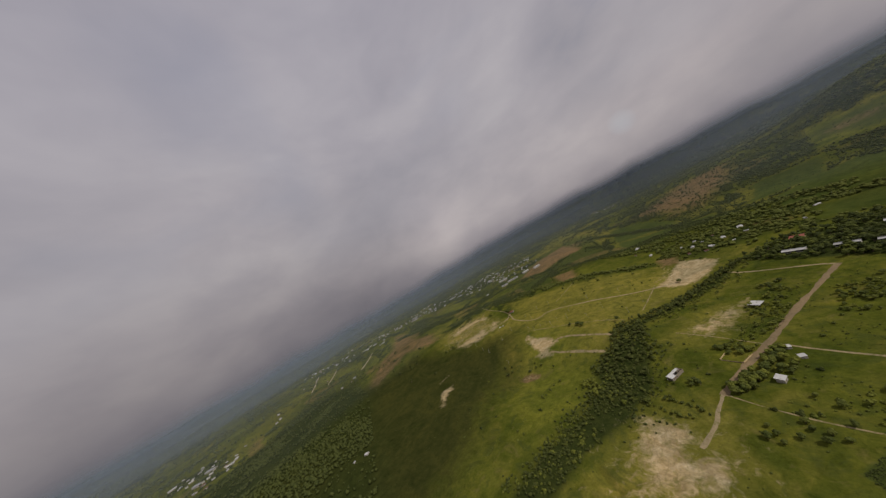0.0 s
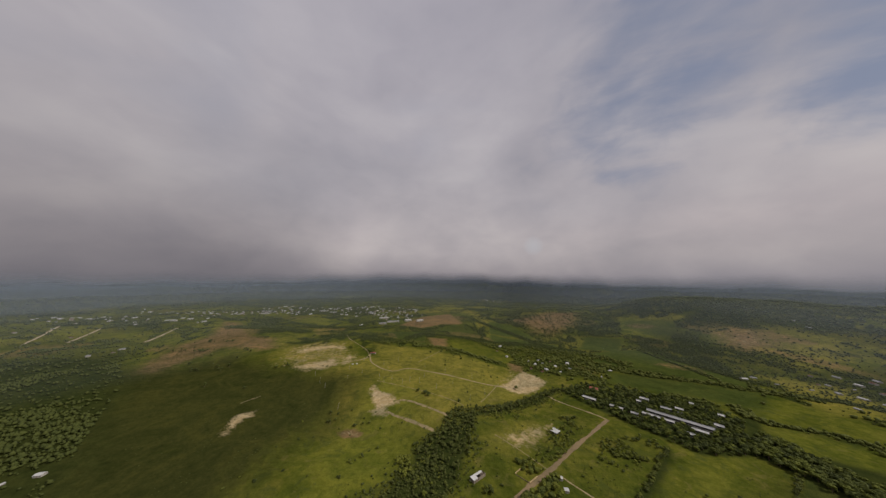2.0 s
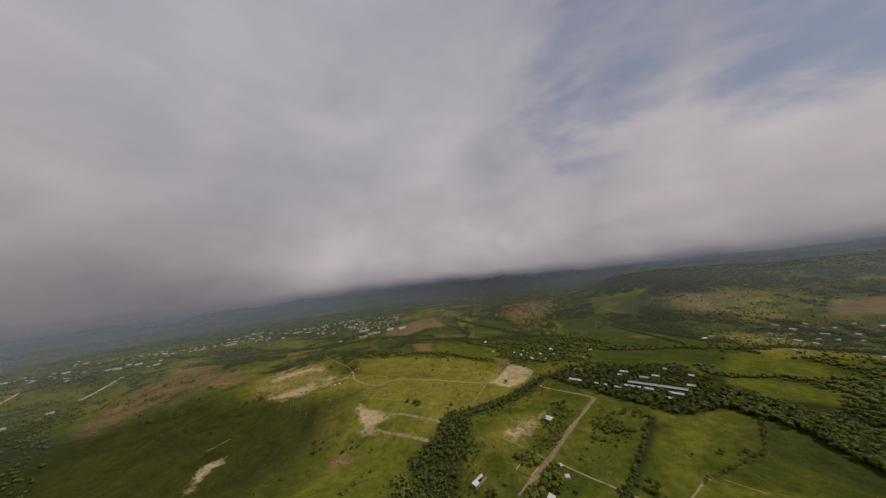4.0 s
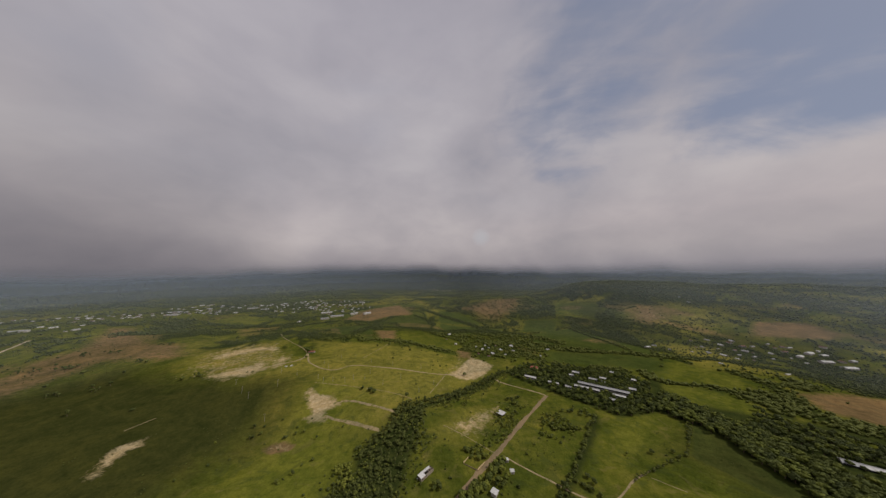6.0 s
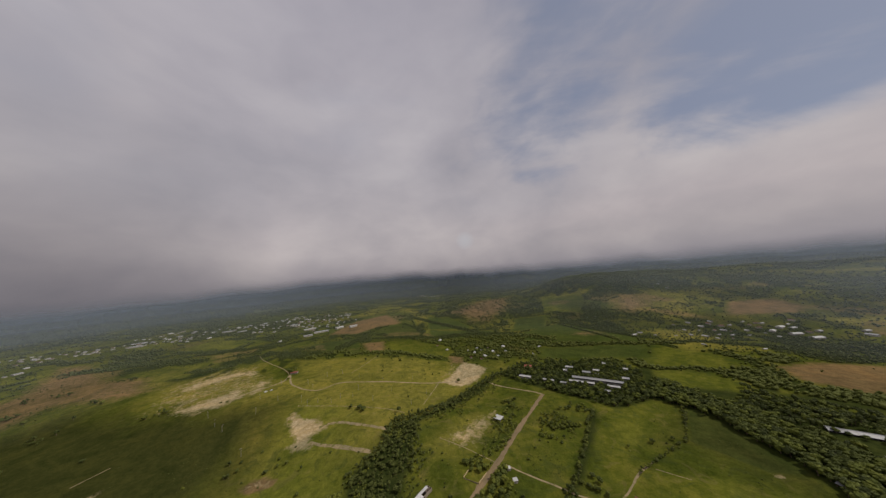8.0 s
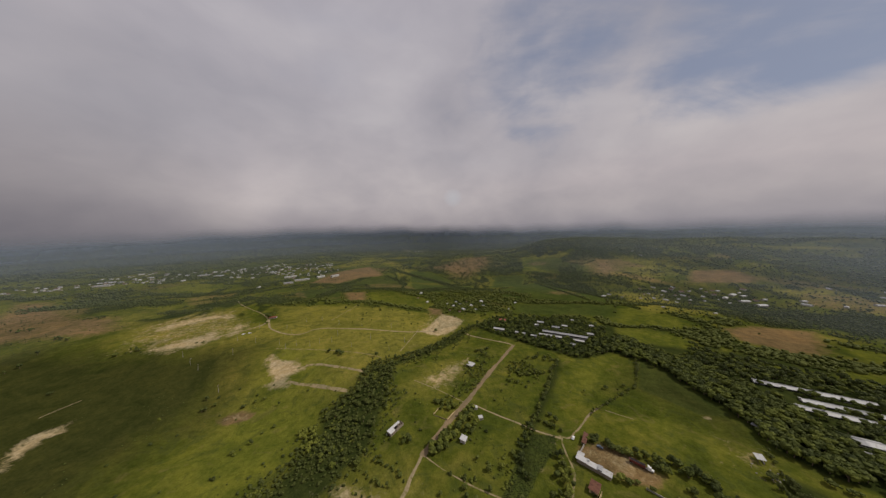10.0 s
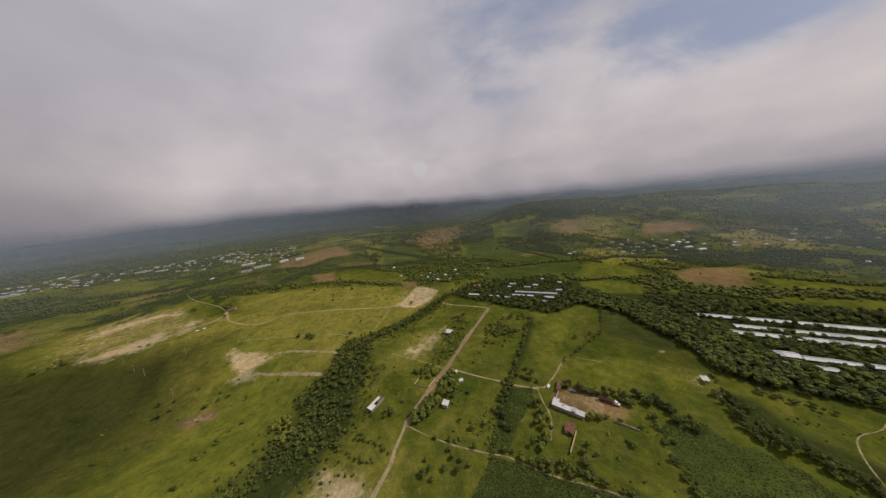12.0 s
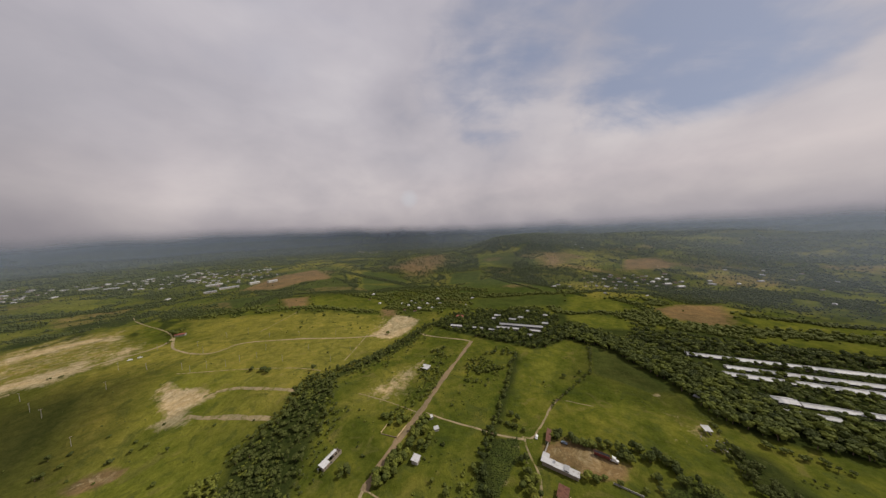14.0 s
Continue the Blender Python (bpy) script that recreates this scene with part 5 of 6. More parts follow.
def planted_rows(name, label, poly, gap, step, size, seed, material):
    """Crop plants in straight rows."""
    g = random.Random(seed)
    a, b = Vector((*poly[0], 0)), Vector((*poly[1], 0))
    d = (b - a).normalized()
    n = Vector((-d.y, d.x, 0))
    spots = []
    reach = 110
    for i in range(-int(reach / gap), int(reach / gap)):
        for j in range(-int(reach / step), int(reach / step)):
            if g.random() < 0.86:
                p = a + n * (i * gap + g.uniform(-0.15, 0.15)) + d * (j * step + g.uniform(-0.3, 0.3))
                spots.append((p.x, p.y))
    xy = np.array(spots)
    xy = xy[inside(poly, xy[:, 0].copy(), xy[:, 1].copy(), 0.5) > 0.5]
    return far_woods(name, label, len(xy), lambda r, k: (xy[:, 0], xy[:, 1]), size, 0, seed, lambda x, y: np.ones(len(x)) * 2, material)


planted_rows("vegetable_rows", "dark green vegetable rows in a narrow plot", CROP[0], 1.15, 0.65, (0.25, 0.5), 14, LEAF_DARK)
far_woods("field_crop", "dense bluish green field crop", 16000, plain_box(114, 182, 58, 140), (0.14, 0.40), 0, 18, lambda x, y: inside(CROP[2], x, y, 3.0) * (0.35 + 0.65 * sm(-0.3, 0.4, far_mosaic(x * 12, y * 12, 77))), LEAF_DARK)
planted_rows("corn_rows", "rows of tall green corn", CROP[1], 0.85, 0.6, (0.22, 0.52), 15, LEAF_DARK)


# ---------- buildings ----------
def box(bm, x0, x1, y0, y1, z0, z1):
    v = [bm.verts.new((x, y, z)) for z in (z0, z1) for x, y in ((x0, y0), (x1, y0), (x1, y1), (x0, y1))]
    for f in ((3, 2, 1, 0), (4, 5, 6, 7), (0, 1, 5, 4), (1, 2, 6, 5), (2, 3, 7, 6), (3, 0, 4, 7)):
        bm.faces.new([v[i] for i in f])


def boxed(*boxes):
    bm = bmesh.new()
    for b in boxes:
        box(bm, *b)
    return bm


def slab(bm, corners, thick):
    """A sheet with thickness, from the four corners of its upper face."""
    top = [bm.verts.new(c) for c in corners]
    low = [bm.verts.new((c[0], c[1], c[2] - thick)) for c in corners]
    bm.faces.new(top)
    bm.faces.new(low[::-1])
    for i in range(4):
        bm.faces.new((top[i], low[i], low[(i + 1) % 4], top[(i + 1) % 4]))


def gable(length, width, eave, rise, over=0.5, thick=0.09):
    """Two roof slopes with the ridge along x."""
    bm = bmesh.new()
    a, b, drop = length / 2 + over, width / 2 + over, rise * over / (width / 2)
    slab(bm, [(-a, -b, eave - drop), (a, -b, eave - drop), (a, 0.04, eave + rise), (-a, 0.04, eave + rise)], thick)
    slab(bm, [(-a, -0.04, eave + rise), (a, -0.04, eave + rise), (a, b, eave - drop), (-a, b, eave - drop)], thick)
    return bm


def shed_roof(length, width, low, high, over=0.4, thick=0.09):
    bm = bmesh.new()
    a, b = length / 2 + over, width / 2 + over
    slab(bm, [(-a, -b, low), (a, -b, low), (a, b, high), (-a, b, high)], thick)
    return bm


def walls(length, width, eave, rise, thick=0.2, gaps=()):
    """Four walls with gable ends, standing on the ground; gaps along the front: (from, to, sill, head)."""
    a, b = length / 2, width / 2
    bm = bmesh.new()
    cuts = sorted(gaps)
    x = -a
    for x0, x1, sill, head in cuts:
        box(bm, x, x0, -b, -b + thick, -0.6, eave)
        if sill > 0:
            box(bm, x0, x1, -b, -b + thick, -0.6, sill)
        box(bm, x0, x1, -b, -b + thick, head, eave)
        x = x1
    box(bm, x, a, -b, -b + thick, -0.6, eave)
    box(bm, -a, a, b - thick, b, -0.6, eave)
    for s in (-1, 1):
        x0, x1 = (-a, -a + thick) if s < 0 else (a - thick, a)
        box(bm, x0, x1, -b + thick, b - thick, -0.6, eave)
        if rise > 0.05:
            tri = [[bm.verts.new((x, y, z)) for y, z in ((-b, eave), (b, eave), (0, eave + rise - 0.12))] for x in (x0, x1)]
            bm.faces.new(tri[0][::-1])
            bm.faces.new(tri[1])
            for i in range(3):
                bm.faces.new((tri[0][i], tri[0][(i + 1) % 3], tri[1][(i + 1) % 3], tri[1][i]))
    return bm


def thing(name, x, y, turn, label, category, group=""):
    ob = new(name)
    ob.matrix_basis = pose(x, y, float(height(x, y)), 0, 0, turn)
    return tagged(ob, label, category, group)


def cottage(roof, wall, length, width, label):
    """A one-storey house: walls, sheet roof, door and windows."""
    ob = new("house")
    tagged(ob, label, "house", "houses of the town and hamlets")
    part("wall", walls(length, width, 2.8, width * 0.16, gaps=[(-0.5, 0.5, 0, 2.1), (-length * 0.36, -length * 0.36 + 1.2, 0.9, 2.1), (length * 0.22, length * 0.22 + 1.2, 0.9, 2.1)]), wall, ob)
    part("roof", gable(length, width, 2.8, width * 0.16), roof, ob)
    part("door", boxed((-0.5, 0.5, -width / 2 + 0.06, -width / 2 + 0.12, -0.3, 2.1)), WOOD, ob)
    for x in (-length * 0.36, length * 0.22):
        part("window", boxed((x, x + 1.2, -width / 2 + 0.08, -width / 2 + 0.12, 0.9, 2.1)), GLASS, ob)
    return ob


MODELS = [cottage(SHEET_WHITE, PLASTER, 12, 8, "small plastered house with a white sheet roof"),
          cottage(SHEET_GREY, BLOCK, 10, 7, "block house with a grey sheet roof among trees"),
          cottage(SHEET_GREY, PLASTER, 15, 9, "long plastered house with a grey sheet roof"),
          cottage(SHEET_WHITE, BLOCK, 18, 10, "wide block building with a bright white roof"),
          cottage(SHEET_RUST, PLASTER, 9, 7, "small house under a rusty brown sheet roof"),
          cottage(SHEET_WHITE, PLASTER, 9, 7, "small pale house with a white sheet roof")]
pick = random.Random(5)
first = set()
nearest = set(sorted(HOUSE_SPOTS, key=lambda p: math.hypot(*p))[:285])
crowd = []
for hx, hy in HOUSE_SPOTS:
    k = pick.choice((0, 1, 1, 2, 3, 4, 4, 5, 5))
    big = pick.uniform(0.55, 1.0) * (0.66 if math.hypot(hx, hy) < 800 else 1.0)
    m = pose(hx, hy, float(height(hx, hy)), 0, 0, pick.choice((0, 90)) + pick.gauss(12, 14)) @ Matrix.Diagonal((big, big, big, 1))
    if (hx, hy) not in nearest:
        crowd.append((MODELS[k], m))
    elif k in first:
        copy_thing(MODELS[k], Matrix.Identity(4)).matrix_basis = m
    else:
        first.add(k)
        MODELS[k].matrix_basis = m
tagged(joined("far_houses", "pale-roofed houses of the distant town, too far to count", crowd), category="houses")


def long_barn(x, y, way, length, width, label, group, roof=SHEET_WHITE, eave=2.6):
    """A long livestock barn: low side walls, posts, near-black sheets for the shade in the open sides, and a sheet roof
    with a ridge cap.
    """
    turn = math.degrees(math.atan2(way.y, way.x))
    cx, cy = x + way.x * length / 2, y + way.y * length / 2
    ob = thing("long_barn", cx, cy, turn, label, "barn", group)
    a, b = length / 2, width / 2
    part("side_wall", boxed((-a, a, -b, -b + 0.15, -0.8, 0.7)), BLOCK, ob)
    part("side_wall", boxed((-a, a, b - 0.15, b, -0.8, 0.7)), BLOCK, ob)
    for s in (-1, 1):
        bm = bmesh.new()
        x0, x1 = (-a, -a + 0.2) if s < 0 else (a - 0.2, a)
        box(bm, x0, x1, -b + 0.15, b - 0.15, -0.8, eave)
        tri = [[bm.verts.new((q, yy, z)) for yy, z in ((-b, eave), (b, eave), (0, eave + width * 0.16))] for q in (x0, x1)]
        bm.faces.new(tri[0][::-1])
        bm.faces.new(tri[1])
        for i in range(3):
            bm.faces.new((tri[0][i], tri[0][(i + 1) % 3], tri[1][(i + 1) % 3], tri[1][i]))
        part("end_wall", bm, PLASTER, ob)
    # near-black sheets fill the open sides, with the inner shade as their colour
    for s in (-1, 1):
        part("netting", boxed((-a + 0.2, a - 0.2, s * b - 0.04 - s * 0.1, s * b + 0.04 - s * 0.1, 0.7, eave - 0.05)), DARK, ob, "near-black sheet for the shade inside the open side")
    n = max(2, int(length / 12))
    post = boxed((-0.1, 0.1, -0.1, 0.1, 0.0, eave))
    me = None
    for i in range(n + 1):
        for s in (-1, 1):
            if me is None:
                o = part("post", post, POST, ob)
                me = o.data
            else:
                o = new("post", me)
                o.parent = ob
            o.location = (-a + i * length / n, s * (b + 0.12), 0)
    # roof in bays, so that sheets lie a little unevenly
    bay = np.linspace(-a - 0.6, a + 0.6, n + 1)
    r2 = random.Random(int(x * 7 + y))
    for i in range(n):
        bm = bmesh.new()
        d = r2.uniform(-0.05, 0.05)
        e, h, o2 = eave - 0.18 + d, eave + width * 0.17 + d, b + 0.7
        slab(bm, [(bay[i], -o2, e), (bay[i + 1], -o2, e), (bay[i + 1], 0.03, h), (bay[i], 0.03, h)], 0.08)
        slab(bm, [(bay[i], -0.03, h), (bay[i + 1], -0.03, h), (bay[i + 1], o2, e), (bay[i], o2, e)], 0.08)
        part("roof_bay", bm, roof if r2.random() < 0.8 else SHEET_GREY, ob)
    part("ridge_cap", boxed((-a - 0.6, a + 0.6, -0.35, 0.35, eave + width * 0.17 + 0.06, eave + width * 0.17 + 0.2)), SHEET_GREY, ob)
    return ob


for x, y, length, width in ROWS:
    long_barn(x, y, ROW_WAY, length, width, "very long poultry barn with a pale sheet roof" if length > 60 else "short poultry barn with a bright white sheet roof", "poultry barns in the trees")
for x, y, length, width in VILLAGE_ROWS:
    long_barn(x, y, VILLAGE_WAY, length, width, "long pale-roofed shed among village trees", "village sheds", SHEET_WHITE if length < 40 else SHEET_GREY, 3.0)


# ---------- farmsteads near the road ----------
def unfinished_house():
    """White-roofed house whose far rooms still stand open to the sky."""
    ob = thing("house", -82.5, 158.5, 65, "half-roofed white house with open block rooms", "house")
    part("wall", boxed((-8.2, 8.2, 2.7, 2.9, -0.6, 3.0), (-8.2, 8.2, -2.5, -2.3, -0.6, 2.9), (-8.2, -8.0, -2.3, 2.7, -0.6, 3.0), (8.0, 8.2, -2.3, 2.7, -0.6, 2.6),
                       (2.0, 2.2, -2.3, 2.7, -0.6, 2.9), (2.2, 8.0, 0.4, 0.6, -0.6, 2.7), (5.2, 5.4, -2.3, 0.4, -0.6, 2.4)), BARE_BLOCK, ob)
    bm = bmesh.new()
    slab(bm, [(-8.8, -2.9, 2.95), (-2.8, -2.9, 2.95), (-2.8, 3.3, 3.6), (-8.8, 3.3, 3.6)], 0.1)
    part("roof", bm, SHEET_WHITE, ob, "bright white sheet roof")
    bm = bmesh.new()
    slab(bm, [(-2.8, 0.6, 3.3), (6.2, 0.6, 3.2), (6.2, 3.3, 3.55), (-2.8, 3.3, 3.6)], 0.1)
    part("roof", bm, SHEET_WHITE, ob)
    bm = bmesh.new()
    for x in (3.0, 4.6, 6.2, 7.6):
        rod(bm, (x, -2.4, 2.95), (x, 2.6, 3.05), 0.09, 0.09, 5)
    part("rafter", bm, WOOD, ob)
    part("door", boxed((-4.6, -3.6, -2.56, -2.5, -0.2, 2.0)), WOOD, ob)
    for x in (-7.2, -2.4):
        part("window", boxed((x, x + 1.1, -2.56, -2.5, 0.9, 1.9)), GLASS, ob)
    part("water_tank", boxed((-9.9, -9.0, 2.0, 2.9, -0.6, 1.6)), SHEET_GREY, ob)
    return ob


home = unfinished_house()
home.matrix_basis = home.matrix_basis @ Matrix.Diagonal((0.9, 0.8, 0.95, 1))
ob = thing("hut", -23.7, 156.0, 72, "small square hut with a white sheet roof", "hut")
part("wall", walls(4.6, 4.2, 2.7, 0.0, gaps=[(-0.5, 0.5, 0, 2.0)]), PLASTER, ob)
part("roof", shed_roof(4.6, 4.2, 2.7, 3.3, 0.5), SHEET_WHITE, ob)
part("door", boxed((-0.5, 0.5, -2.02, -1.95, -0.3, 2.0)), WOOD, ob)


def open_shed(x, y, turn, length, width, label, roof, high=3.4):
    """A roof on posts with low feed walls."""
    ob = thing("open_shed", x, y, turn, label, "shed")
    part("roof", shed_roof(length, width, high - 0.5, high, 0.5), roof, ob)
    a, b = length / 2 - 0.2, width / 2 - 0.2
    for px in (-a, 0, a):
        for py in (-b, b):
            bm = bmesh.new()
            rod(bm, (px, py, -0.6), (px, py, high - 0.55 + (0.45 if py > 0 else 0)), 0.12, 0.1, 6)
            part("post", bm, WOOD, ob)
    for py in (-b, b):
        bm = bmesh.new()
        rod(bm, (-a, py, high - 0.62 + (0.45 if py > 0 else 0)), (a, py, high - 0.62 + (0.45 if py > 0 else 0)), 0.09, 0.09, 5)
        part("beam", bm, WOOD, ob)
    part("low_wall", boxed((-a, a, b - 0.1, b + 0.05, -0.6, 1.1)), BLOCK, ob)
    return ob


open_shed(-24.5, 268.5, -28, 8.2, 7.0, "open shed with a white sheet roof on posts", SHEET_WHITE)
open_shed(188.6, 170.0, -112, 5.4, 3.6, "open cattle shed with a bright white roof", SHEET_WHITE, 3.6)
open_shed(218, 203, -60, 6.5, 4.0, "small grey-roofed shelter at the wood's edge", SHEET_GREY, 3.0)
for x, y, s in ((-15.5, 194, 3.0), (-10.5, 182, 3.4)):
    ob = thing("hut", x, y, 20, "tiny hut with a pale sheet roof under trees", "hut")
    part("wall", walls(s, s * 0.8, 2.1, 0.0), BLOCK, ob)
    part("roof", shed_roof(s, s * 0.8, 2.1, 2.5, 0.3), SHEET_WHITE, ob)


def hall():
    """L-shaped farm building round a yard, with a long white roof."""
    ob = thing("farm_building", 69.5, 146.5, -33, "L-shaped farm building under a long pale sheet roof", "farm building")
    part("wall", boxed((-10.5, 10.5, -2.7, -2.45, -0.8, 2.8), (-10.5, 10.5, 2.45, 2.7, -0.8, 3.2), (-10.5, -10.25, -2.45, 2.45, -0.8, 3.0), (10.25, 10.5, -2.45, 2.45, -0.8, 3.0),
                       (-3.2, -3.0, -2.45, 2.45, -0.8, 2.9), (4.0, 4.2, -2.45, 2.45, -0.8, 2.9)), BARE_BLOCK, ob)
    for x0, x1, d in ((-11.2, -3.6, 0.25), (-3.6, 4.0, 0.0), (4.0, 11.2, -0.12)):
        bm = bmesh.new()
        slab(bm, [(x0, -3.4, 2.95 + d), (x1, -3.4, 2.95 + d), (x1, 3.4, 3.5 + d), (x0, 3.4, 3.5 + d)], 0.1)
        part("roof_bay", bm, SHEET_WHITE, ob)
    bm = bmesh.new()
    slab(bm, [(-11.2, 3.4, 3.65), (-6.8, 3.4, 3.65), (-6.8, 9.5, 3.3), (-11.2, 9.5, 3.3)], 0.1)
    part("roof_bay", bm, SHEET_WHITE, ob)
    part("wing_wall", boxed((-11.0, -10.75, 2.7, 9.2, -0.8, 3.2), (-10.75, -7.2, 9.0, 9.2, -0.8, 3.2)), BARE_BLOCK, ob)
    bm = bmesh.new()
    slab(bm, [(2.6, -3.4, 3.9), (5.4, -3.4, 3.9), (5.4, 3.2, 4.3), (2.6, 3.2, 4.3)], 0.1)
    part("raised_roof", bm, SHEET_GREY, ob)
    # near-black box paints the shade in the gap under the raised roof
    part("gable_riser", boxed((2.8, 5.2, -3.2, 3.0, 3.2, 3.8)), DARK, ob)
    tank = bmesh.new()
    rod(tank, (-3.3, 1.6, 3.2), (-3.3, 1.6, 4.6), 0.75, 0.7, 14)
    rod(tank, (-3.3, 1.6, 4.6), (-3.3, 1.6, 4.95), 0.7, 0.25, 14)
    part("water_tank", tank, WHITE, ob, "round white water tank")
    for x in (-8, -1.5, 7):
        part("door", boxed((x, x + 1.1, 2.7, 2.76, -0.2, 2.0)), WOOD, ob)
    ob.matrix_basis = ob.matrix_basis @ Matrix.Diagonal((1.0, 0.62, 1.0, 1.0))
    return ob


hall()
ob = thing("barn", 64.0, 131.0, -35, "small barn with a rusty brown sheet roof", "barn")
part("wall", walls(5.0, 7.0, 2.8, 0.0), OCHRE, ob)
part("roof", shed_roof(5.0, 7.0, 2.8, 3.5, 0.5), SHEET_RUST, ob)
part("door", boxed((-1.2, 1.2, -3.58, -3.5, -0.3, 2.3)), WOOD, ob)
ob = thing("lean_to", 73.0, 171.5, 62, "narrow lean-to with a rusted roof along the wall", "shed")
part("roof", shed_roof(12.0, 2.6, 2.4, 3.0, 0.3), SHEET_RUST, ob)
for x in (-5.5, -2, 2, 5.5):
    bm = bmesh.new()
    rod(bm, (x, -1.1, -0.6), (x, -1.1, 2.35), 0.1, 0.09)
    part("post", bm, WOOD, ob)
part("back_wall", boxed((-6, 6, 1.2, 1.4, -0.8, 2.9)), BLOCK, ob)


def wall_run(name, a, b, high, thick, material, label):
    """A free-standing block wall with piers and a coping."""
    a, b = Vector((*a, 0)), Vector((*b, 0))
    d = b - a
    mid = (a + b) / 2
    ob = thing(name, mid.x, mid.y, math.degrees(math.atan2(d.y, d.x)), label, "wall")
    h = d.length / 2
    part("panel", boxed((-h, h, -thick / 2, thick / 2, -1.2, high)), material, ob)
    part("coping", boxed((-h, h, -thick / 2 - 0.05, thick / 2 + 0.05, high, high + 0.1)), POST if material is BLOCK else material, ob)
    n = max(1, int(d.length / 3.5))
    for i in range(n + 1):
        x = -h + i * 2 * h / n
        part("pier", boxed((x - 0.16, x + 0.16, -thick / 2 - 0.09, thick / 2 + 0.09, -1.2, high + 0.16)), POST if material is BLOCK else material, ob)
    return ob


wall_run("yard_wall", (64.5, 158.0), (70.5, 166.0), 2.2, 0.2, BLOCK, "pale block wall closing the farmyard")
wall_run("yard_wall", (97.5, 137.0), (109.0, 129.0), 1.0, 0.2, POST, "low white concrete wall beyond the farmyard")
wall_run("yard_wall", (67.0, 128.5), (57.0, 114.5), 2.4, 0.2, OCHRE, "ochre block wall running from the rusty barn")
wall_run("pen_wall", (-53.6, 180.5), (-50.5, 188.5), 0.9, 0.2, OCHRE, "low ochre wall of an animal pen")
wall_run("pen_wall", (-40.0, 176.0), (-35.0, 186.5), 0.9, 0.2, OCHRE, "low ochre block wall of an animal pen")
wall_run("pen_wall", (-53.0, 179.6), (-40.6, 175.8), 0.5, 0.18, WOOD, "broken low timber wall closing an animal pen")


def lorry(x, y, turn):
    """Articulated lorry: red trailer and white tractor."""
    ob = thing("lorry", x, y, turn, "red trailer lorry with a white cab parked in the yard", "lorry")
    part("trailer", boxed((-8.5, 3.0, -1.25, 1.25, 1.25, 1.45), (-8.5, 3.0, -1.25, -1.15, 1.45, 3.3), (-8.5, 3.0, 1.15, 1.25, 1.45, 3.3), (2.9, 3.0, -1.15, 1.15, 1.45, 3.5), (-8.5, -8.4, -1.15, 1.15, 1.45, 3.3)), RED_PAINT, ob)
    bm = bmesh.new()
    for i in range(12):
        box(bm, -8.3 + i, -8.18 + i, -1.3, 1.3, 1.45, 3.2)
    part("stake", bm, RED_PAINT, ob)
    part("load_cover", boxed((-8.35, 2.85, -1.12, 1.12, 3.1, 3.2)), RUBBER, ob, "dark tarpaulin over the load")
    part("chassis", boxed((1.5, 8.6, -0.45, 0.45, 0.75, 1.05)), STEEL, ob)
    bm = bmesh.new()
    box(bm, 4.4, 6.9, -1.2, 1.2, 1.0, 3.4)
    box(bm, 6.9, 8.8, -1.0, 1.0, 1.0, 2.1)
    bmesh.ops.bevel(bm, geom=bm.edges[:], offset=0.16, segments=2, affect="EDGES")
    cab = part("cab", bm, WHITE, ob, "white tractor cab")
    part("windscreen", boxed((6.92, 6.96, -1.0, 1.0, 2.2, 3.1)), GLASS, cab)
    bm = bmesh.new()
    slab(bm, [(4.5, -1.1, 3.45), (6.5, -1.1, 3.45), (5.0, -1.1, 4.1), (4.5, -1.1, 4.1)], 0.05)
    box(bm, 4.4, 5.0, -1.1, 1.1, 3.4, 4.0)
    part("air_deflector", bm, WHITE, cab)
    for wx in (-7.6, -6.4, 2.2, 3.5, 7.9):
        for s in (-1, 1):
            bm = bmesh.new()
            rod(bm, (wx, s * 0.85, 0.5), (wx, s * 1.22, 0.5), 0.5, 0.5, 14)
            w = part("wheel", bm, RUBBER, ob)
            bm = bmesh.new()
            rod(bm, (wx, s * 1.18, 0.5), (wx, s * 1.26, 0.5), 0.27, 0.24, 10)
            part("rim", bm, STEEL, w)
    return ob


truck = lorry(103.5, 153.5, -33)
truck.matrix_basis = truck.matrix_basis @ Matrix.Diagonal((0.8, 0.88, 0.9, 1))


def car(x, y, turn, paint, label):
    ob = thing("car", x, y, turn, label, "car")
    bm = bmesh.new()
    box(bm, -2.1, 2.1, -0.85, 0.85, 0.4, 1.0)
    box(bm, -1.2, 0.8, -0.75, 0.75, 1.0, 1.6)
    bmesh.ops.bevel(bm, geom=bm.edges[:], offset=0.14, segments=2, affect="EDGES")
    part("body", bm, paint, ob)
    part("windscreen", boxed((0.78, 0.84, -0.62, 0.62, 1.05, 1.5)), GLASS, ob)
    for wx in (-1.35, 1.35):
        for s in (-1, 1):
            bm = bmesh.new()
            rod(bm, (wx, s * 0.68, 0.33), (wx, s * 0.88, 0.33), 0.33, 0.33, 12)
            part("wheel", bm, RUBBER, ob)
    return ob


car(64.5, 172.5, 60, WHITE, "small white car on the dirt track")
car(-396.0, 297.0, 50, WHITE, "white pickup beside the plateau road")
car(-391.0, 303.0, 40, WHITE, "second white car beside the plateau road")
# a car model stands in for a blue-grey pile in the yard
car(82.0, 166.5, -30, BLUE_PAINT, "grey-blue car model standing in for a pile in the yard")
ob = thing("house", -415.0, 374.0, 25, "long low house with a red roof by the plateau road", "house")
part("wall", walls(12, 6, 2.7, 1.0, gaps=[(-0.5, 0.5, 0, 2.0)]), PLASTER, ob)
part("roof", gable(12, 6, 2.7, 1.0), SHEET_RED, ob)
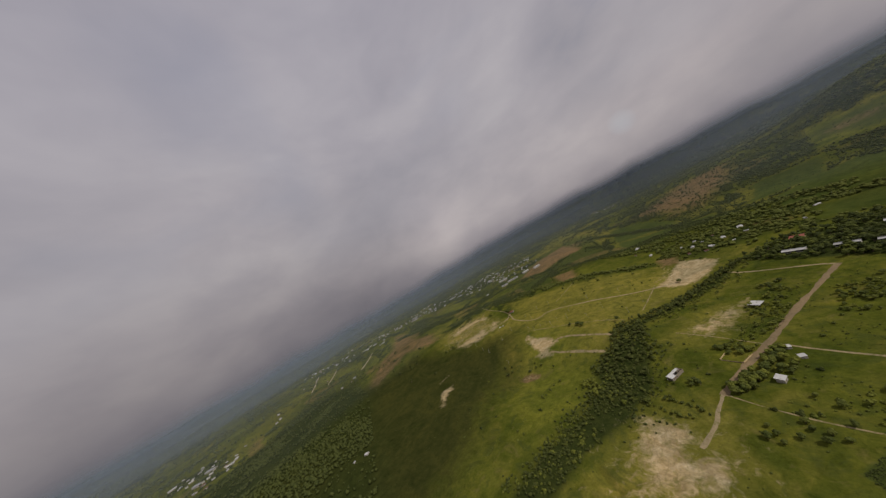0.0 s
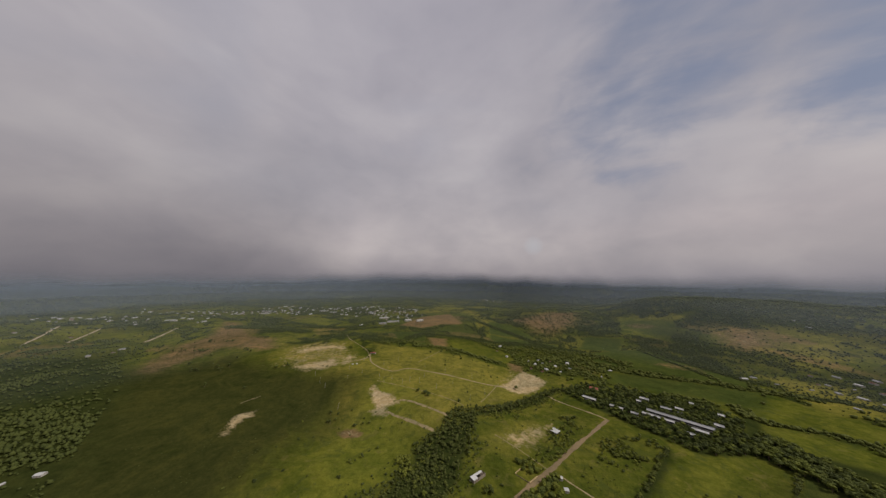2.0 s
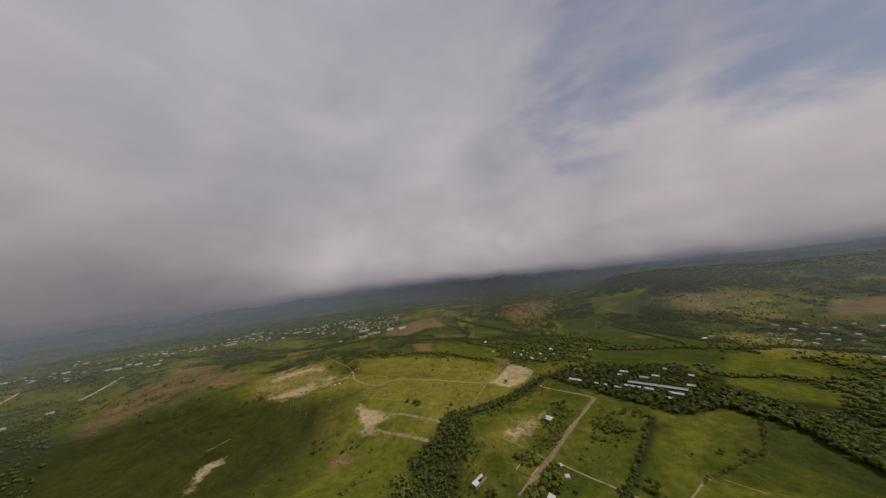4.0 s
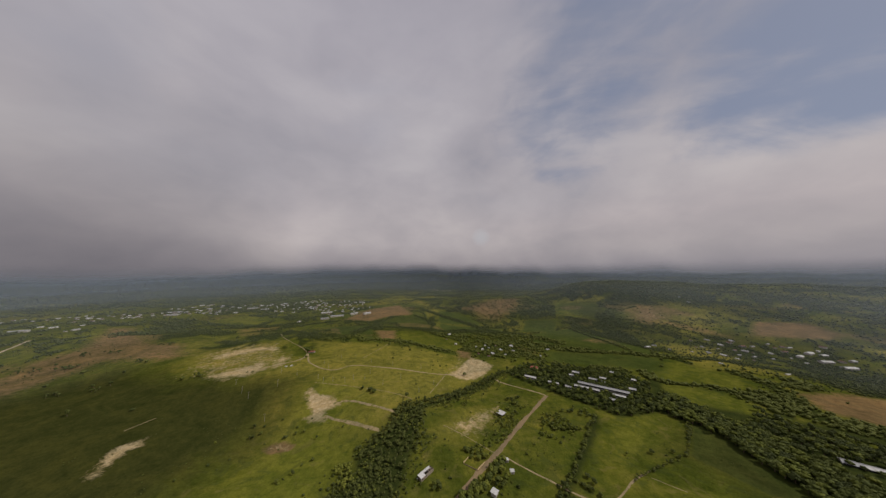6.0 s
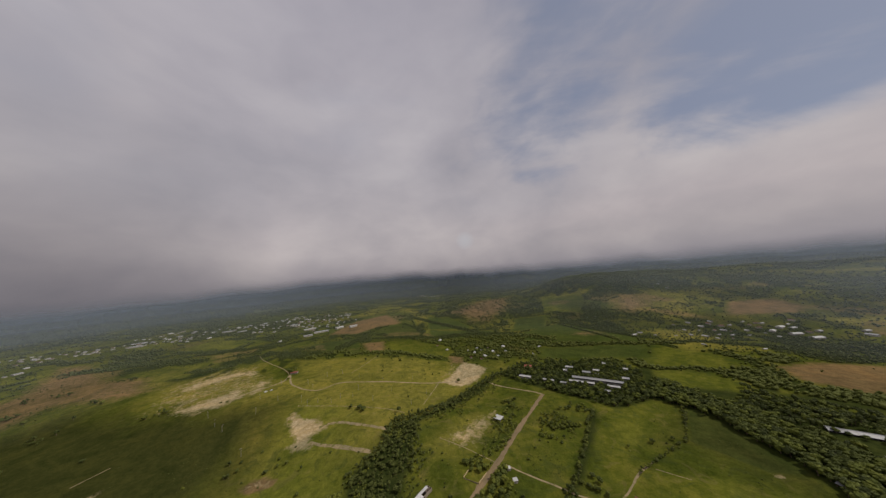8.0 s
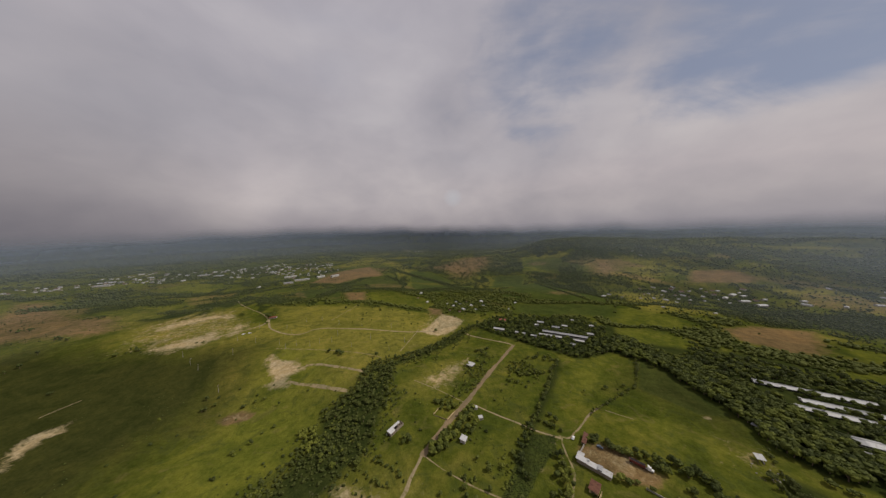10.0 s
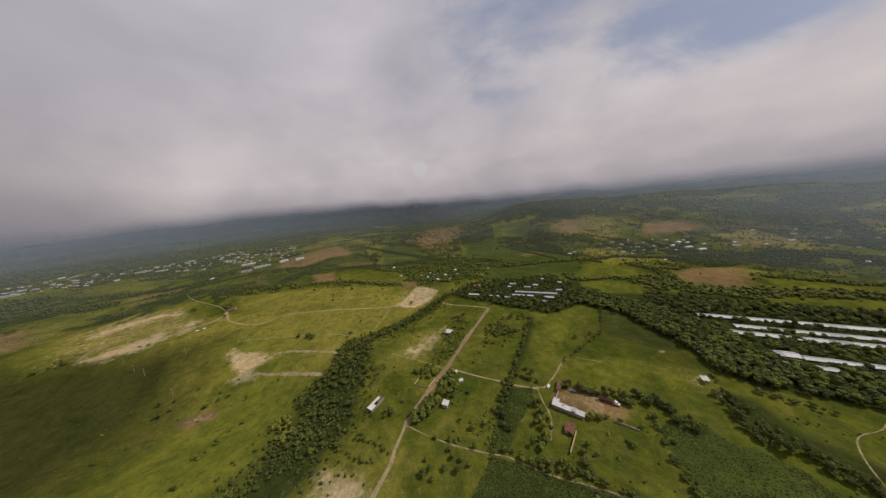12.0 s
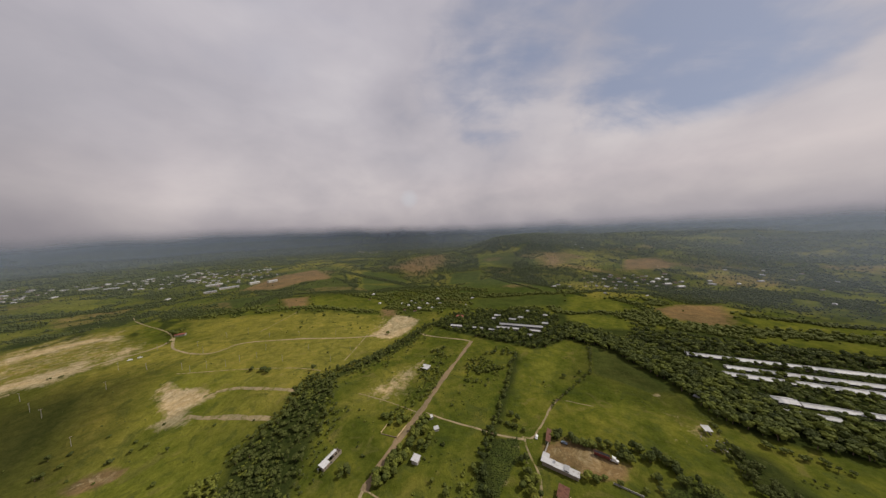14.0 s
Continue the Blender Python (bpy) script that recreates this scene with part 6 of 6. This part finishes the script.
part("door", boxed((-0.5, 0.5, -2.95, -2.9, -0.3, 2.0)), WOOD, ob)
for x, y, l, w in ((-583, 746, 26, 11), (-538, 761, 26, 11)):
    ob = thing("warehouse", x, y, 62, "white-roofed warehouse at the edge of town", "warehouse", "warehouses")
    part("wall", walls(l, w, 5.0, 1.6, gaps=[(-2, 2, 0, 4.0)]), PLASTER, ob)
    part("roof", gable(l, w, 5.0, 1.6), SHEET_WHITE, ob)
    part("door", boxed((-2, 2, -w / 2 + 0.05, -w / 2 + 0.12, -0.4, 4.0)), STEEL, ob)
for x, y, l in ((-699, 738, 38), (-634, 656, 26), (-622, 702, 44), (-1265, 270, 26), (-1010, 738, 28), (-1090, 745, 34), (-1240, 560, 30), (-1310, 610, 28), (-1060, -282, 30), (-1000, -300, 26), (-830, 800, 24)):
    ob = thing("warehouse", x, y, 44 + (x * 7) % 14, "low grey-white warehouse in the far town", "warehouse", "warehouses")
    part("wall", walls(l, 12, 4.0, 1.4), PLASTER, ob)
    part("roof", gable(l, 12, 4.0, 1.4), SHEET_GREY if x % 3 else SHEET_WHITE, ob)
ob = thing("house", 25, 432, -15, "red-brown roofed house in the village woods", "house")
part("wall", walls(14, 10, 3.0, 1.6), OCHRE, ob)
part("roof", gable(14, 10, 3.0, 1.6), SHEET_RED, ob)


# ---------- posts along the building plots ----------
def utility_pole():
    ob = new("utility_pole")
    tagged(ob, "slim pale concrete power pole in the grass", "power pole", "power poles of the building plots")
    bm = bmesh.new()
    rod(bm, (0, 0, -0.5), (0, 0, 8.5), 0.15, 0.09, 8)
    part("pole", bm, POST, ob)
    part("crossarm", boxed((-0.9, 0.9, -0.06, 0.06, 7.8, 7.95)), WOOD, ob)
    for x in (-0.8, 0.0, 0.8):
        bm = bmesh.new()
        rod(bm, (x, 0, 7.95), (x, 0, 8.12), 0.06, 0.04, 6)
        part("insulator", bm, WHITE, ob)
    return ob


pole = utility_pole()
spots = [(-410, 225), (-379, 212), (-357, 205), (-299, 183), (-345, 238), (-380, 274), (-345, 272), (-302, 270), (-286, 263), (-276, 272), (-255, 273), (-248, 284), (-232, 290), (-195, 281),
         (-236, 311), (-307, 372), (-343, 329), (-317, 310), (-394, 325), (-127, 314), (-139, 283), (-180, 310), (-260, 352), (-215, 350), (-165, 358), (-330, 360)]
for n, (x, y) in enumerate(spots):
    m = pose(x, y, float(height(x, y)), pick.uniform(-1.5, 1.5), pick.uniform(-1.5, 1.5), 20 + n * 13)
    if n:
        copy_thing(pole, m)
    else:
        pole.matrix_basis = m
# pale stones and timber lying round the cattle shed
for n in range(16):
    x, y = 184 + pick.uniform(-8, 12), 158 + pick.uniform(-7, 9)
    bm = bmesh.new()
    if n % 3:
        lump(bm, (0, 0, 0.2), (pick.uniform(0.4, 0.9), pick.uniform(0.3, 0.6), 0.35), pick, 1, 0.2)
    else:
        rod(bm, (-1.4, 0, 0.18), (1.4, 0.2, 0.18), 0.18, 0.14, 7)
    o = finish("boulder" if n % 3 else "log", bm, POST if n % 3 else WOOD)
    o.matrix_basis = pose(x, y, float(height(x, y)), 0, 0, pick.uniform(0, 180))
    tagged(o, "pale boulder lying beside the cattle shed" if n % 3 else "weathered log lying beside the cattle shed", "boulder" if n % 3 else "log", "stones and logs by the shed")


# ---------- see-through sheets that stand in for distance haze ---
def haze_sheet_material(colour):
    m = bpy.data.materials.new("haze_sheet_veil")
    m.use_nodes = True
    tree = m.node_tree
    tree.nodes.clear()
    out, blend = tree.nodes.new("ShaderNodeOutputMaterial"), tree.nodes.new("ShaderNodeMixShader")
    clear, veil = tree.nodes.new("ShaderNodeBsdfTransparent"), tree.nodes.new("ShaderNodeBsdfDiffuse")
    # the haze tone is put into the sheet's own blue-grey colour
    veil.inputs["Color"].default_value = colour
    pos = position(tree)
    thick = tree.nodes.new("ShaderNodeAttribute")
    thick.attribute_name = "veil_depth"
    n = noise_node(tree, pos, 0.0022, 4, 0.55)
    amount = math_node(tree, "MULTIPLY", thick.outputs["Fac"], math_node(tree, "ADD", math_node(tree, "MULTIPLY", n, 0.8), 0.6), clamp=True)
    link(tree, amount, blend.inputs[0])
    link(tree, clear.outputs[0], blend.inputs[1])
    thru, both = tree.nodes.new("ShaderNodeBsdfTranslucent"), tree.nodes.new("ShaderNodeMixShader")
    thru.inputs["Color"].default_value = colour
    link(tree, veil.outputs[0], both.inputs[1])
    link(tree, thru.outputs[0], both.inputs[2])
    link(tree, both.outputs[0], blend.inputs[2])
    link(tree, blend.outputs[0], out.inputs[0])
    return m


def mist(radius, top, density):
    """An upright see-through sheet, added in place of haze, that thins out upwards."""
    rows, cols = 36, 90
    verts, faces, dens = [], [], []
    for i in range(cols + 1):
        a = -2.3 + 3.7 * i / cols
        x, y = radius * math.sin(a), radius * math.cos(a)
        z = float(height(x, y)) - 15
        # sheet tops are fitted to the camera's sight line to the last ridge
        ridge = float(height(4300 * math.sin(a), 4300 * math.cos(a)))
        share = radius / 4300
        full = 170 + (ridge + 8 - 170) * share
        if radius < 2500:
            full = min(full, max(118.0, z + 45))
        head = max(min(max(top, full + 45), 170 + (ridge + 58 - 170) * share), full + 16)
        if radius > 3500:      # the last sheet veils the skyline and fades out slowly upwards
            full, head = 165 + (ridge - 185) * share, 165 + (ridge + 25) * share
        # opacity set by direction: near sheets fainter westward, all stronger far to the east
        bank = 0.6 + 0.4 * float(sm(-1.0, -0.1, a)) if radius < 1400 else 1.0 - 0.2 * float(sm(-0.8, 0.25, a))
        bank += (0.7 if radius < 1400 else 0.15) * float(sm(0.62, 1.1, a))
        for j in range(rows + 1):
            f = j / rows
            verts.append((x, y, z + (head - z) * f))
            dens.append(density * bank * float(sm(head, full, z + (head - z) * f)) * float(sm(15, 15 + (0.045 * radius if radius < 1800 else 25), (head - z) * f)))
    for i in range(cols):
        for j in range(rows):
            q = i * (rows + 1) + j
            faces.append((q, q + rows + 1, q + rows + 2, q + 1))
    me = bpy.data.meshes.new("haze_sheet")
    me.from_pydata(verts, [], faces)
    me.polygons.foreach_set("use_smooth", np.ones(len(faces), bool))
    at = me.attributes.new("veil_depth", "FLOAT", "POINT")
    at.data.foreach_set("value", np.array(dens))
    me.materials.append(NEAR_HAZE if radius < 1400 else FAR_HAZE)
    return tagged(new("backdrop", me), "upright see-through sheet standing in for distance haze", "mist", kind="structure")


# sheet colours and opacities imitate haze growing with distance
NEAR_HAZE, FAR_HAZE = haze_sheet_material((0.33, 0.385, 0.465, 1)), haze_sheet_material((0.238, 0.282, 0.345, 1))
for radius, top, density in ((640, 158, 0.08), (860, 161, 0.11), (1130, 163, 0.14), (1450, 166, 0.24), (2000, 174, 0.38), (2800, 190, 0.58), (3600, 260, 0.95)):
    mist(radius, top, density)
